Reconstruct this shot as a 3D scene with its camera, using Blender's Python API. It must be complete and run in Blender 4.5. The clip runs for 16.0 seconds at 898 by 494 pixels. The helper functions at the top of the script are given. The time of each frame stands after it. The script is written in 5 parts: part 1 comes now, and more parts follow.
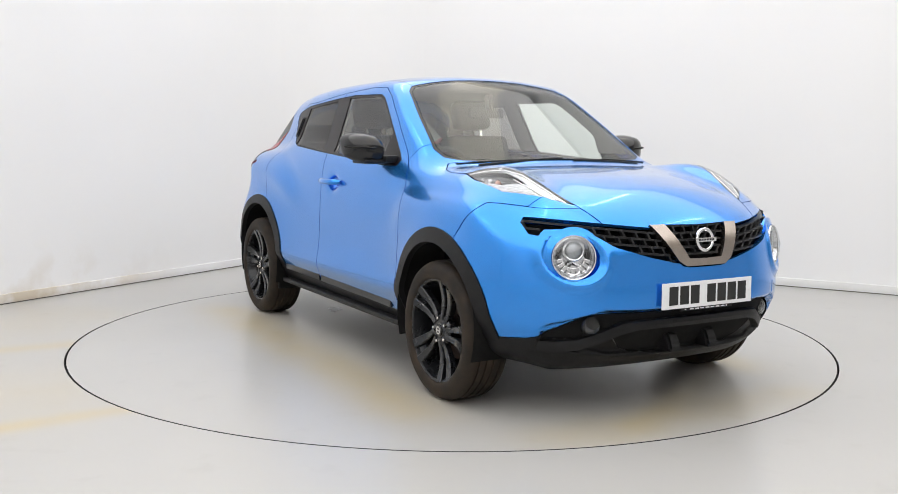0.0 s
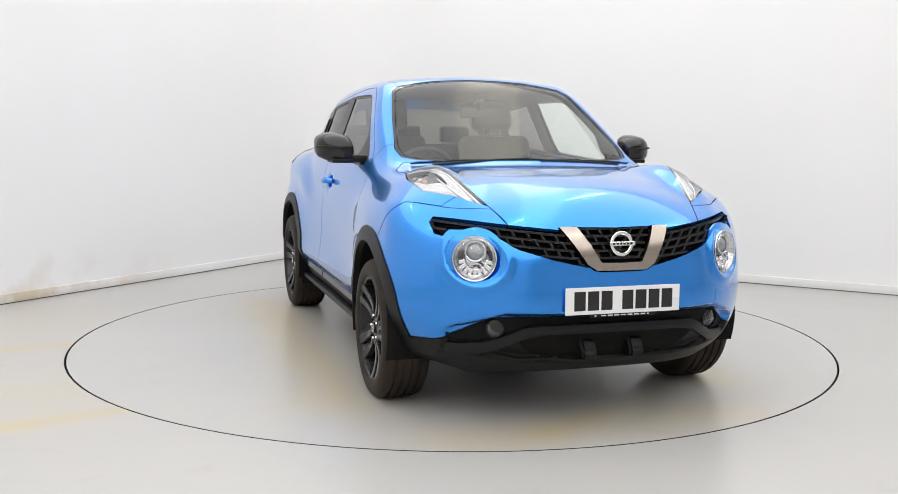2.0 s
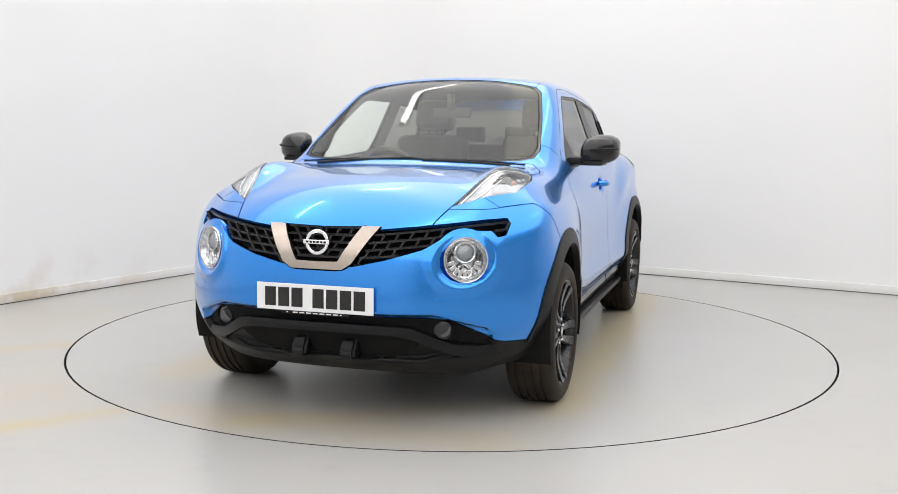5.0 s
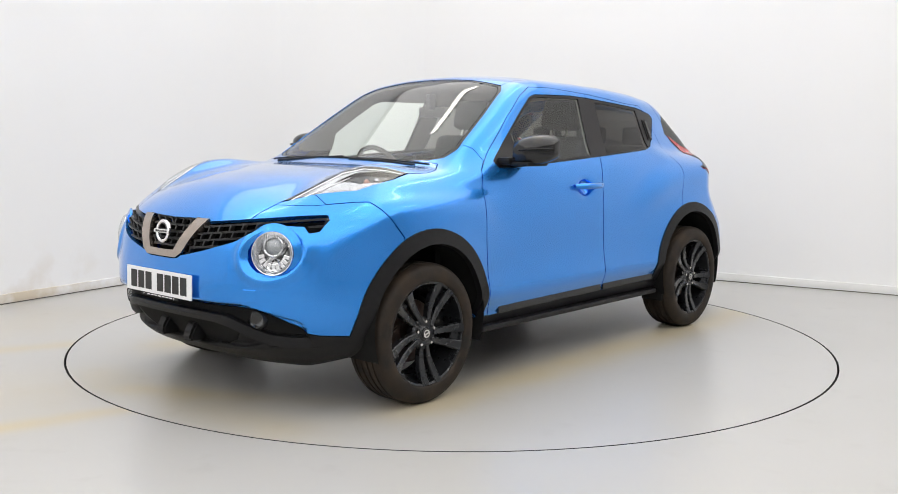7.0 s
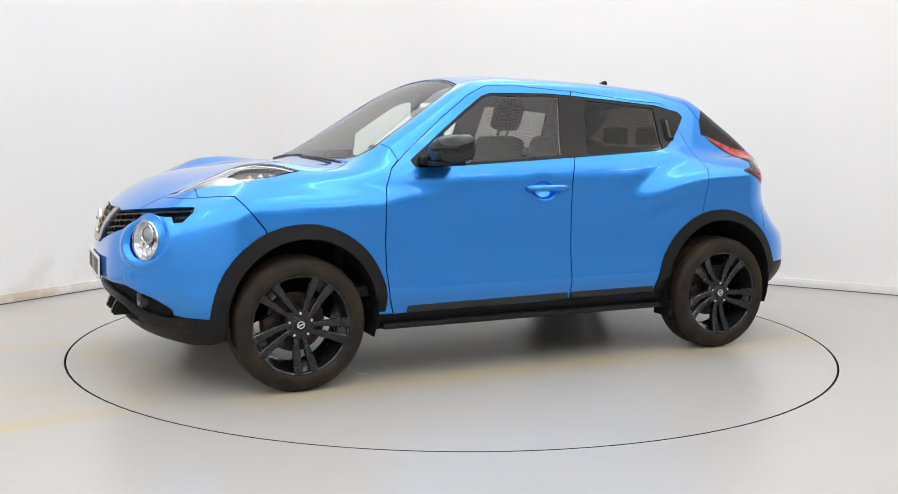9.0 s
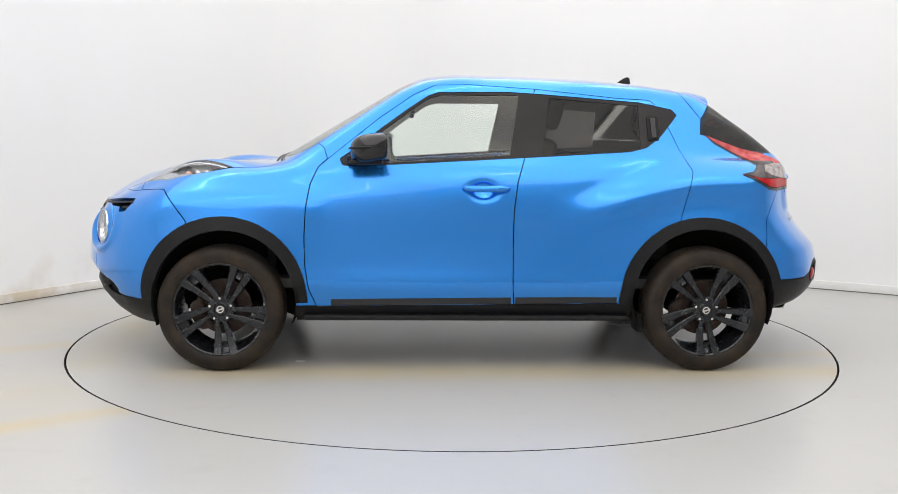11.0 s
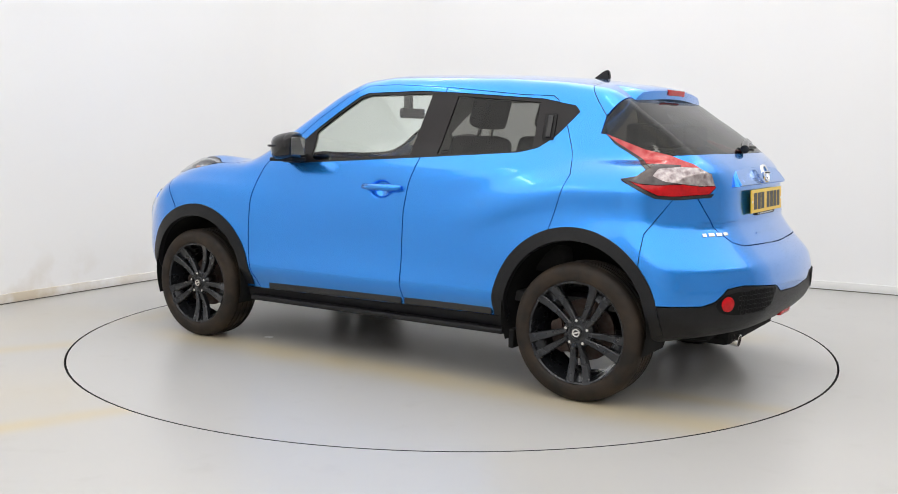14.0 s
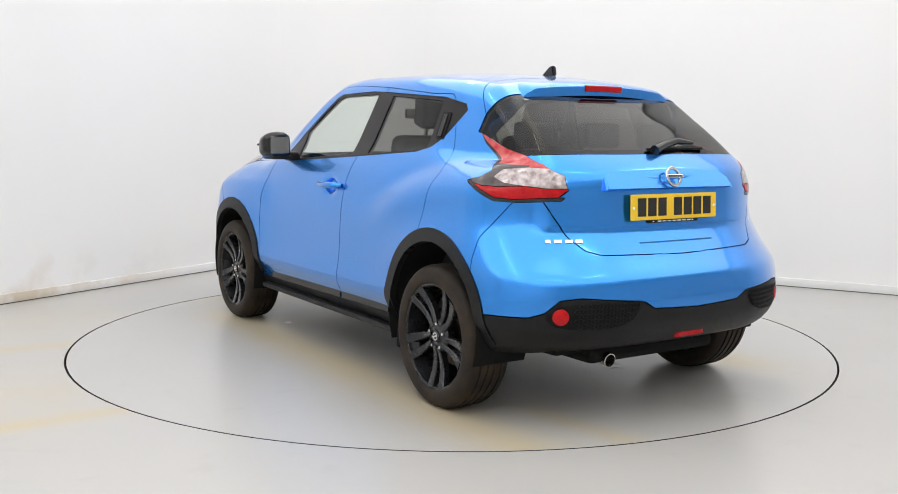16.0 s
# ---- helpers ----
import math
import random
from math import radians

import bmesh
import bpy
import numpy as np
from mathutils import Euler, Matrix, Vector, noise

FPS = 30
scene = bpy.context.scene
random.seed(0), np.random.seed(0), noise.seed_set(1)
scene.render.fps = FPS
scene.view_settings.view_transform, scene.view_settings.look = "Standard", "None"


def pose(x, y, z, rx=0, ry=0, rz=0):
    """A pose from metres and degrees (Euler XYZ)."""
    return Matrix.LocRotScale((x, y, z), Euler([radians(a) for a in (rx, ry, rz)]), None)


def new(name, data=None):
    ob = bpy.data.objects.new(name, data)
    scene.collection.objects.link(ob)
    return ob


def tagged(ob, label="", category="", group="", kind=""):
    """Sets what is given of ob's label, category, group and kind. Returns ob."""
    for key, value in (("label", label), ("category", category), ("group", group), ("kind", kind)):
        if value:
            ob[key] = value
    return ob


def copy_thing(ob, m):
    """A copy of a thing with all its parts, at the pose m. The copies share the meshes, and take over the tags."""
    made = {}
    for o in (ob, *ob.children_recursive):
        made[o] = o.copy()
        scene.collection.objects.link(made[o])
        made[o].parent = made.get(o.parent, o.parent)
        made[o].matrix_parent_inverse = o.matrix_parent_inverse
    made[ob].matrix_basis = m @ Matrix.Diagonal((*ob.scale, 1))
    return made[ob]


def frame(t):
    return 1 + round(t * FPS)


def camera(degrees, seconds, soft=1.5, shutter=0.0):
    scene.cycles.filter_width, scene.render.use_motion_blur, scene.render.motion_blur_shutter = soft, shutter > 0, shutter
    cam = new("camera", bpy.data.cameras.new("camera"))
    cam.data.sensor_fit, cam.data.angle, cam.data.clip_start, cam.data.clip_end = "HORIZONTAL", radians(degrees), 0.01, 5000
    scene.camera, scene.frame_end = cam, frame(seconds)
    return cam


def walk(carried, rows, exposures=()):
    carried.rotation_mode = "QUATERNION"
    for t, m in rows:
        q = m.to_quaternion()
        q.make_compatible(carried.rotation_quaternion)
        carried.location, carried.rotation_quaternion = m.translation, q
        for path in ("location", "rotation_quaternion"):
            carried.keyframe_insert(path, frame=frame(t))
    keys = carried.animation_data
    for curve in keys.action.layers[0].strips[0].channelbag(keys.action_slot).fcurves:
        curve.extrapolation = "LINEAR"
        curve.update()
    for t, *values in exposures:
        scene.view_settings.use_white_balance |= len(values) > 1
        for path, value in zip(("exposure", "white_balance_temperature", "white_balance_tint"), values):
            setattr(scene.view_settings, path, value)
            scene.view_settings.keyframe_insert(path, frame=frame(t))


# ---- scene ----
cam = camera(50.01, 16.0, soft=0.9)
EYE = pose(0, -5.861, 1.226, 83.364, -0.524, 0.258)
walk(cam, [(0.0, EYE), (16.0, EYE)])

# ---- light: a white room under rows of ceiling lamps, with an added ceiling-wide fill ----
world = bpy.data.worlds.new("world")
scene.world = world
world.use_nodes = True
world.node_tree.nodes["Background"].inputs["Color"].default_value = (0.8, 0.85, 0.9, 1)
world.node_tree.nodes["Background"].inputs["Strength"].default_value = 0.3
scene.view_settings.exposure = 0.0

CEILING = 4.2
ROOM_TURN = 59.8  # heading of the wall on the camera's left


def area_lamp(name, x, y, z, w, h, power, colour, turn=0.0):
    data = bpy.data.lights.new(name, "AREA")
    data.shape, data.size, data.size_y, data.energy, data.color = "RECTANGLE", w, h, power, colour
    ob = new(name, data)
    ob.matrix_world = pose(x, y, z, 0, 0, turn)
    return ob


# ---- materials ----
def material(name, colour, rough=0.5, metal=0.0, **inputs):
    m = bpy.data.materials.new(name)
    m.use_nodes = True
    b = m.node_tree.nodes["Principled BSDF"]
    b.inputs["Base Color"].default_value = (*colour, 1)
    b.inputs["Roughness"].default_value = rough
    b.inputs["Metallic"].default_value = metal
    for key, value in inputs.items():
        b.inputs[key.replace("_", " ")].default_value = value
    return m


def vary(m, scale, amount, colour=None, bump=0.0, bump_scale=None, rough=0.0, detail=6.0):
    """Adds mottling of the base colour, of the gloss and a fine relief."""
    nt = m.node_tree
    n, l, b = nt.nodes, nt.links, nt.nodes["Principled BSDF"]
    at = n.new("ShaderNodeTexCoord").outputs["Object"]
    base = tuple(b.inputs["Base Color"].default_value)
    tex = n.new("ShaderNodeTexNoise")
    tex.inputs["Scale"].default_value, tex.inputs["Detail"].default_value = scale, detail
    l.new(at, tex.inputs["Vector"])
    ramp = n.new("ShaderNodeMapRange")
    ramp.inputs["From Min"].default_value, ramp.inputs["From Max"].default_value = 0.35, 0.7
    l.new(tex.outputs["Fac"], ramp.inputs["Value"])
    if amount:
        mix = n.new("ShaderNodeMix")
        mix.data_type = "RGBA"
        mix.inputs["A"].default_value = base
        mix.inputs["B"].default_value = (*(colour or [c * (1 - amount) for c in base[:3]]), 1)
        l.new(ramp.outputs["Result"], mix.inputs["Factor"])
        l.new(mix.outputs["Result"], b.inputs["Base Color"])
    if rough:
        r0 = b.inputs["Roughness"].default_value
        mr = n.new("ShaderNodeMapRange")
        mr.inputs["To Min"].default_value, mr.inputs["To Max"].default_value = r0 - rough, r0 + rough
        l.new(tex.outputs["Fac"], mr.inputs["Value"])
        l.new(mr.outputs["Result"], b.inputs["Roughness"])
    if bump:
        fine = n.new("ShaderNodeTexNoise")
        fine.inputs["Scale"].default_value = bump_scale or scale * 8
        l.new(at, fine.inputs["Vector"])
        bp = n.new("ShaderNodeBump")
        bp.inputs["Strength"].default_value, bp.inputs["Distance"].default_value = bump, 0.002
        l.new(fine.outputs["Fac"], bp.inputs["Height"])
        l.new(bp.outputs["Normal"], b.inputs["Normal"])
    return m


def glass(name, tint, gloss=0.02, shine_max=0.85, least=0.06):
    """A thin pane: tinted clear view and a mirror gloss that grows towards grazing angles."""
    m = bpy.data.materials.new(name)
    m.use_nodes = True
    n, l = m.node_tree.nodes, m.node_tree.links
    n.remove(n["Principled BSDF"])
    clear, shine, mix, edge = (n.new("ShaderNodeBsdfTransparent"), n.new("ShaderNodeBsdfGlossy"),
                               n.new("ShaderNodeMixShader"), n.new("ShaderNodeLayerWeight"))
    clear.inputs["Color"].default_value = (*tint, 1)
    shine.inputs["Roughness"].default_value = gloss
    edge.inputs["Blend"].default_value = 0.5
    power, scale = n.new("ShaderNodeMath"), n.new("ShaderNodeMath")
    power.operation, scale.operation = "POWER", "MULTIPLY_ADD"
    power.inputs[1].default_value = 4.0
    scale.inputs[1].default_value, scale.inputs[2].default_value = shine_max, least
    l.new(edge.outputs["Facing"], power.inputs[0])
    l.new(power.outputs[0], scale.inputs[0])
    l.new(scale.outputs[0], mix.inputs["Fac"])
    l.new(clear.outputs["BSDF"], mix.inputs[1])
    l.new(shine.outputs["BSDF"], mix.inputs[2])
    l.new(mix.outputs["Shader"], n["Material Output"].inputs["Surface"])
    return m


def glow(name, colour, strength):
    m = material(name, (0.8, 0.8, 0.8))
    b = m.node_tree.nodes["Principled BSDF"]
    b.inputs["Emission Color"].default_value = (*colour, 1)
    b.inputs["Emission Strength"].default_value = strength
    return m


def paint_material():
    m = material("blue_paint", (0.02, 0.20, 0.72), 0.24, 0.82, Coat_Weight=1.0, Coat_Roughness=0.03, Coat_IOR=1.43)
    nt = m.node_tree
    n, l, b = nt.nodes, nt.links, nt.nodes["Principled BSDF"]
    at = n.new("ShaderNodeTexCoord").outputs["Object"]
    flake = n.new("ShaderNodeTexVoronoi")
    flake.inputs["Scale"].default_value = 900
    l.new(at, flake.inputs["Vector"])
    mix = n.new("ShaderNodeMix")
    mix.data_type = "RGBA"
    mix.inputs["A"].default_value, mix.inputs["B"].default_value = (0.015, 0.232, 0.76, 1), (0.026, 0.288, 0.86, 1)
    l.new(flake.outputs["Color"], mix.inputs["Factor"])
    l.new(mix.outputs["Result"], b.inputs["Base Color"])
    return m


PAINT = paint_material()
PLASTIC = vary(material("black_plastic", (0.008, 0.008, 0.009), 0.44, Specular_IOR_Level=0.26), 40, 0.3, bump=0.15, bump_scale=900, rough=0.06)
GRILLE_BLACK = vary(material("grille_plastic", (0.016, 0.016, 0.017), 0.30), 40, 0.3, rough=0.05)
GLOSS_BLACK = material("gloss_black", (0.010, 0.010, 0.011), 0.12)
PILLAR = vary(material("satin_black_trim", (0.010, 0.008, 0.009), 0.30, Specular_IOR_Level=0.28), 8, 0.3, rough=0.05)
LINER = vary(material("arch_liner", (0.008, 0.008, 0.008), 0.85, Specular_IOR_Level=0.2), 30, 0.4, bump=0.3, bump_scale=200)
RUBBER = vary(material("tyre_rubber", (0.010, 0.0085, 0.0075), 0.62, Specular_IOR_Level=0.25), 9, 0.6, (0.038, 0.026, 0.017), bump=0.2, bump_scale=300, rough=0.1)
ALLOY = vary(material("anthracite_alloy", (0.023, 0.025, 0.029), 0.28, 0.6, Coat_Weight=0.4), 25, 0.3, rough=0.05)
STEEL = vary(material("brake_steel", (0.075, 0.062, 0.055), 0.5, 0.8), 30, 0.5, (0.05, 0.025, 0.018), rough=0.1)
CHROME = material("satin_chrome", (0.72, 0.70, 0.67), 0.16, 1.0)
BRONZE_CHROME = vary(material("smoked_chrome", (0.46, 0.40, 0.355), 0.24, 1.0), 20, 0.12, rough=0.04)
BRIGHT = material("bright_silver", (0.85, 0.85, 0.86), 0.12, 1.0)
LAMP_SILVER = vary(material("lamp_reflector", (0.60, 0.61, 0.63), 0.24, 0.75), 70, 0.42)
BOWL_SILVER = vary(material("lamp_bowl", (0.80, 0.81, 0.83), 0.14, 0.9), 60, 0.35)
LAMP_BLACK = material("lamp_bezel", (0.02, 0.02, 0.022), 0.2)
RED_LENS = vary(material("red_lens", (0.50, 0.006, 0.010), 0.16, Specular_IOR_Level=0.3), 40, 0.35)
PINK_LENS = vary(material("pale_red_lens", (0.52, 0.085, 0.085), 0.12), 30, 0.45, (0.42, 0.02, 0.025))
SMOKED_LENS = vary(material("smoked_lens", (0.10, 0.085, 0.088), 0.12, 0.4), 30, 0.5)
TAIL_CLEAR = vary(material("tail_clear", (0.52, 0.47, 0.47), 0.12, 0.4, Coat_Weight=0.5), 38, 0.3, (0.20, 0.15, 0.155))
PROJECTOR = material("projector_lens", (0.30, 0.32, 0.34), 0.05, 0.2, Coat_Weight=1.0)
FOG_GREY = material("fog_reflector", (0.10, 0.105, 0.11), 0.15, 0.9)
AMBER = material("pale_amber_lens", (0.55, 0.30, 0.23), 0.2)
CLEAR_LENS = glass("clear_lens", (0.96, 0.97, 0.98))
FRONT_GLASS = glass("windscreen_glass", (0.91, 0.955, 0.92))
PRIVACY_GLASS = glass("privacy_glass", (0.26, 0.25, 0.24), shine_max=0.7, least=0.03)
REAR_GLASS = glass("rear_privacy_glass", (0.16, 0.155, 0.14), shine_max=0.7, least=0.035)
PANES = (CLEAR_LENS, FRONT_GLASS, PRIVACY_GLASS, REAR_GLASS)
PLATE_WHITE = material("plate_white", (0.82, 0.83, 0.84), 0.35)
PLATE_YELLOW = material("plate_yellow", (0.85, 0.56, 0.03), 0.35)
INK = material("plate_black", (0.012, 0.012, 0.012), 0.4)
CLOTH = vary(material("seat_cloth", (0.022, 0.021, 0.021), 0.9), 60, 0.3)
TRIM = vary(material("cabin_plastic", (0.035, 0.034, 0.033), 0.6), 30, 0.3)
LINING = material("roof_lining", (0.30, 0.295, 0.27), 0.9)
MIRROR = material("mirror_glass", (0.85, 0.86, 0.87), 0.02, 1.0)


def wall_material(name="white_wall", least=0.50, strength=0.55):
    """White emulsion with brown scuffs low down on the walls."""
    m = material(name, (0.84, 0.84, 0.845), 0.75)
    nt = m.node_tree
    n, l, b = nt.nodes, nt.links, nt.nodes["Principled BSDF"]
    at = n.new("ShaderNodeTexCoord").outputs["Object"]

    def noise_at(scale, detail):
        t = n.new("ShaderNodeTexNoise")
        t.inputs["Scale"].default_value, t.inputs["Detail"].default_value = scale, detail
        l.new(at, t.inputs["Vector"])
        return t.outputs["Fac"]

    sep = n.new("ShaderNodeSeparateXYZ")
    l.new(at, sep.inputs[0])
    low = n.new("ShaderNodeMapRange")
    low.inputs["From Min"].default_value, low.inputs["From Max"].default_value = 0.45, 0.08
    l.new(sep.outputs[2], low.inputs["Value"])
    left = n.new("ShaderNodeMapRange")
    left.inputs["From Min"].default_value, left.inputs["From Max"].default_value = -2.3, -2.9
    l.new(sep.outputs[0], left.inputs["Value"])
    dirt = n.new("ShaderNodeMapRange")
    dirt.inputs["From Min"].default_value, dirt.inputs["From Max"].default_value = least, least + 0.22
    l.new(noise_at(3.5, 9.0), dirt.inputs["Value"])
    fac = dirt.outputs["Result"]
    for k in (low.outputs["Result"], left.outputs["Result"], strength):
        mul = n.new("ShaderNodeMath")
        mul.operation = "MULTIPLY"
        l.new(fac, mul.inputs[0])
        if isinstance(k, float):
            mul.inputs[1].default_value = k
        else:
            l.new(k, mul.inputs[1])
        fac = mul.outputs[0]
    base = n.new("ShaderNodeMix")
    base.data_type = "RGBA"
    base.inputs["A"].default_value, base.inputs["B"].default_value = (0.845, 0.845, 0.85, 1), (0.815, 0.815, 0.815, 1)
    l.new(noise_at(0.8, 4.0), base.inputs["Factor"])
    mix = n.new("ShaderNodeMix")
    mix.data_type = "RGBA"
    mix.inputs["B"].default_value = (0.52, 0.42, 0.27, 1)
    l.new(base.outputs["Result"], mix.inputs["A"])
    l.new(fac, mix.inputs["Factor"])
    l.new(mix.outputs["Result"], b.inputs["Base Color"])
    bp = n.new("ShaderNodeBump")
    bp.inputs["Strength"].default_value, bp.inputs["Distance"].default_value = 0.06, 0.002
    l.new(noise_at(60, 2.0), bp.inputs["Height"])
    l.new(bp.outputs["Normal"], b.inputs["Normal"])
    return m


def floor_material(name, streaks=()):
    """Worn grey floor paint. streaks: tan tints, both drag marks and painted shadow edges, as (x0, y0, x1, y1, half
    width, strength) on the ground.
    """
    m = material(name, (0.42, 0.415, 0.40), 0.27, Specular_IOR_Level=0.5)
    nt = m.node_tree
    n, l, b = nt.nodes, nt.links, nt.nodes["Principled BSDF"]
    at = n.new("ShaderNodeTexCoord").outputs["Object"]

    def noise_at(scale, detail=4.0):
        t = n.new("ShaderNodeTexNoise")
        t.inputs["Scale"].default_value, t.inputs["Detail"].default_value = scale, detail
        l.new(at, t.inputs["Vector"])
        return t.outputs["Fac"]

    def calc(op, p, q=None, r=None):
        k = n.new("ShaderNodeMath")
        k.operation = op
        for s, v in zip(k.inputs, (p, q, r)):
            if v is None:
                continue
            if isinstance(v, (int, float)):
                s.default_value = v
            else:
                l.new(v, s)
        return k.outputs[0]

    def blend(fac, p, q):
        k = n.new("ShaderNodeMix")
        k.data_type = "RGBA"
        l.new(fac, k.inputs["Factor"])
        for s, v in (("A", p), ("B", q)):
            if isinstance(v, tuple):
                k.inputs[s].default_value = (*v, 1)
            else:
                l.new(v, k.inputs[s])
        return k.outputs["Result"]

    big, mid = noise_at(0.7, 3.0), noise_at(6.0, 8.0)
    colour = blend(big, (0.465, 0.46, 0.45), (0.42, 0.415, 0.40))
    scuff = calc("MULTIPLY", calc("MAXIMUM", calc("SUBTRACT", mid, 0.60), 0.0), 1.2)
    colour = blend(scuff, colour, (0.30, 0.29, 0.27))
    if streaks:
        sep = n.new("ShaderNodeSeparateXYZ")
        l.new(at, sep.inputs[0])
        total = None
        for x0, y0, x1, y1, half, power in streaks:
            ln = math.hypot(x1 - x0, y1 - y0)
            ux, uy = (x1 - x0) / ln, (y1 - y0) / ln
            dx, dy = calc("SUBTRACT", sep.outputs[0], x0), calc("SUBTRACT", sep.outputs[1], y0)
            along = calc("ADD", calc("MULTIPLY", dx, ux), calc("MULTIPLY", dy, uy))
            across = calc("ADD", calc("MULTIPLY", dx, -uy), calc("MULTIPLY", dy, ux))
            over = calc("MAXIMUM", calc("SUBTRACT", calc("ABSOLUTE", calc("SUBTRACT", along, ln / 2)), ln / 2), 0.0)
            far = calc("ADD", calc("POWER", calc("DIVIDE", calc("ABSOLUTE", across), half), 2.0), calc("POWER", calc("DIVIDE", over, 0.25), 2.0))
            f = calc("MULTIPLY", calc("EXPONENT", calc("MULTIPLY", far, -1.0)), power)
            total = f if total is None else calc("ADD", total, f)
        total = calc("MULTIPLY", total, calc("ADD", calc("MULTIPLY", noise_at(3.0, 6.0), 1.2), 0.4))
        colour = blend(calc("MINIMUM", total, 0.9), colour, (0.50, 0.40, 0.20))
    l.new(colour, b.inputs["Base Color"])
    r = n.new("ShaderNodeMapRange")
    r.inputs["To Min"].default_value, r.inputs["To Max"].default_value = 0.25, 0.33
    l.new(big, r.inputs["Value"])
    l.new(r.outputs["Result"], b.inputs["Roughness"])
    bp = n.new("ShaderNodeBump")
    bp.inputs["Strength"].default_value, bp.inputs["Distance"].default_value = 0.025, 0.002
    l.new(noise_at(25.0, 2.0), bp.inputs["Height"])
    l.new(bp.outputs["Normal"], b.inputs["Normal"])
    return m


STREAKS = [(-2.696, -0.633, -2.246, -0.407, 0.1, 0.45), (-1.974, -2.064, -1.415, -1.671, 0.08, 0.6), (-2.262, -1.493, -1.882, -1.376, 0.5, 0.22), (-2.9, -0.2, -2.5, 0.6, 0.45, 0.16)]
# The first three paint the warm edge of the car's shadow on the deck.
DISC_MARKS_AND_SHADE = [(1.3, 0.95, -1.95, 0.95, 0.17, 0.55), (1.3, -0.97, -1.4, -0.97, 0.19, 0.5), (1.95, 0.75, 2.0, -0.6, 0.2, 0.3), (-1.65, 0.571, -2.096, 0.526, 0.08, 0.35), (1.61, 0.442, 1.997, -0.217, 0.1, 0.25)]
WALL = wall_material("white_wall", 0.48, 0.35)
# Grey chosen to dim what the unseen side wall throws back.
DIM_WALL = vary(material("unseen_wall_grey", (0.62, 0.62, 0.62), 0.7), 0.8, 0.1)
DIRTY_SKIRTING = wall_material("dirty_skirting", 0.36, 0.75)
FLOOR = floor_material("grey_floor_paint", STREAKS)
DISC = floor_material("grey_disc_paint", DISC_MARKS_AND_SHADE)
GAP_SHADE = vary(material("skirting_gap_shade", (0.22, 0.20, 0.17), 0.9), 2, 0.5)
# Near-black colour stands in for the shade inside the turntable's groove.
GROOVE = material("groove_shade", (0.03, 0.03, 0.03), 0.8)
SKIRTING = vary(material("white_skirting", (0.80, 0.80, 0.79), 0.5), 3, 0.06)
CEIL = material("white_ceiling", (0.82, 0.80, 0.74), 0.8)
TUBE = glow("lamp_tube", (1.0, 0.97, 0.90), 9)


# ---- building helpers ----
def mesh_of(name, verts, faces, normals=None):
    me = bpy.data.meshes.new(name)
    me.from_pydata([tuple(v) for v in verts], [], faces)
    me.update()
    me.polygons.foreach_set("use_smooth", [True] * len(me.polygons))
    if normals is not None:
        me.normals_split_custom_set_from_vertices([tuple(n) for n in normals])
    return me


def part(name, bm, mat, parent, label="", smooth=None):
    """Links a bmesh or a mesh as ONE object under a thing or a part. smooth: degrees past which an edge stays sharp."""
    if isinstance(bm, bmesh.types.BMesh):
        me = bpy.data.meshes.new(name)
        if smooth:
            for f in bm.faces:
                f.smooth = True
            for e in bm.edges:
                e.smooth = len(e.link_faces) == 2 and e.calc_face_angle(0) < radians(smooth)
        bm.to_mesh(me)
        bm.free()
    else:
        me = bm
    if not me.materials:
        me.materials.append(mat)
    ob = new(name, me)
    ob.parent = parent
    if label:
        ob["label"] = label
    if mat in PANES:
        ob.visible_shadow = False
    return ob


def box(x0, x1, y0, y1, z0, z1, bevel=0.0, seg=2, m=None):
    bm = bmesh.new()
    bmesh.ops.create_cube(bm, size=1, matrix=Matrix.Translation(((x0 + x1) / 2, (y0 + y1) / 2, (z0 + z1) / 2))
                          @ Matrix.Diagonal((x1 - x0, y1 - y0, z1 - z0, 1)))
    if bevel:
        bmesh.ops.bevel(bm, geom=bm.edges[:], offset=bevel, segments=seg, affect="EDGES", profile=0.6)
    if m is not None:
        bm.transform(m)
    return bm


def lathe(profile, steps=48, m=None, closed=False):
    """Turns (radius, height) pairs round the z axis."""
    bm = bmesh.new()
    rings = []
    for r, h in profile:
        if r < 1e-6:
            rings.append([bm.verts.new((0, 0, h))])
        else:
            rings.append([bm.verts.new((r * math.cos(2 * math.pi * i / steps), r * math.sin(2 * math.pi * i / steps), h)) for i in range(steps)])
    pairs = list(zip(rings, rings[1:])) + ([(rings[-1], rings[0])] if closed else [])
    for a, b in pairs:
        for i in range(steps):
            j = (i + 1) % steps
            vs = [a[i % len(a)], a[j % len(a)], b[j % len(b)], b[i % len(b)]]
            vs = [v for k, v in enumerate(vs) if v not in vs[:k]]
            if len(vs) > 2:
                bm.faces.new(vs)
    bmesh.ops.recalc_face_normals(bm, faces=bm.faces[:])
    if m is not None:
        bm.transform(m)
    return bm


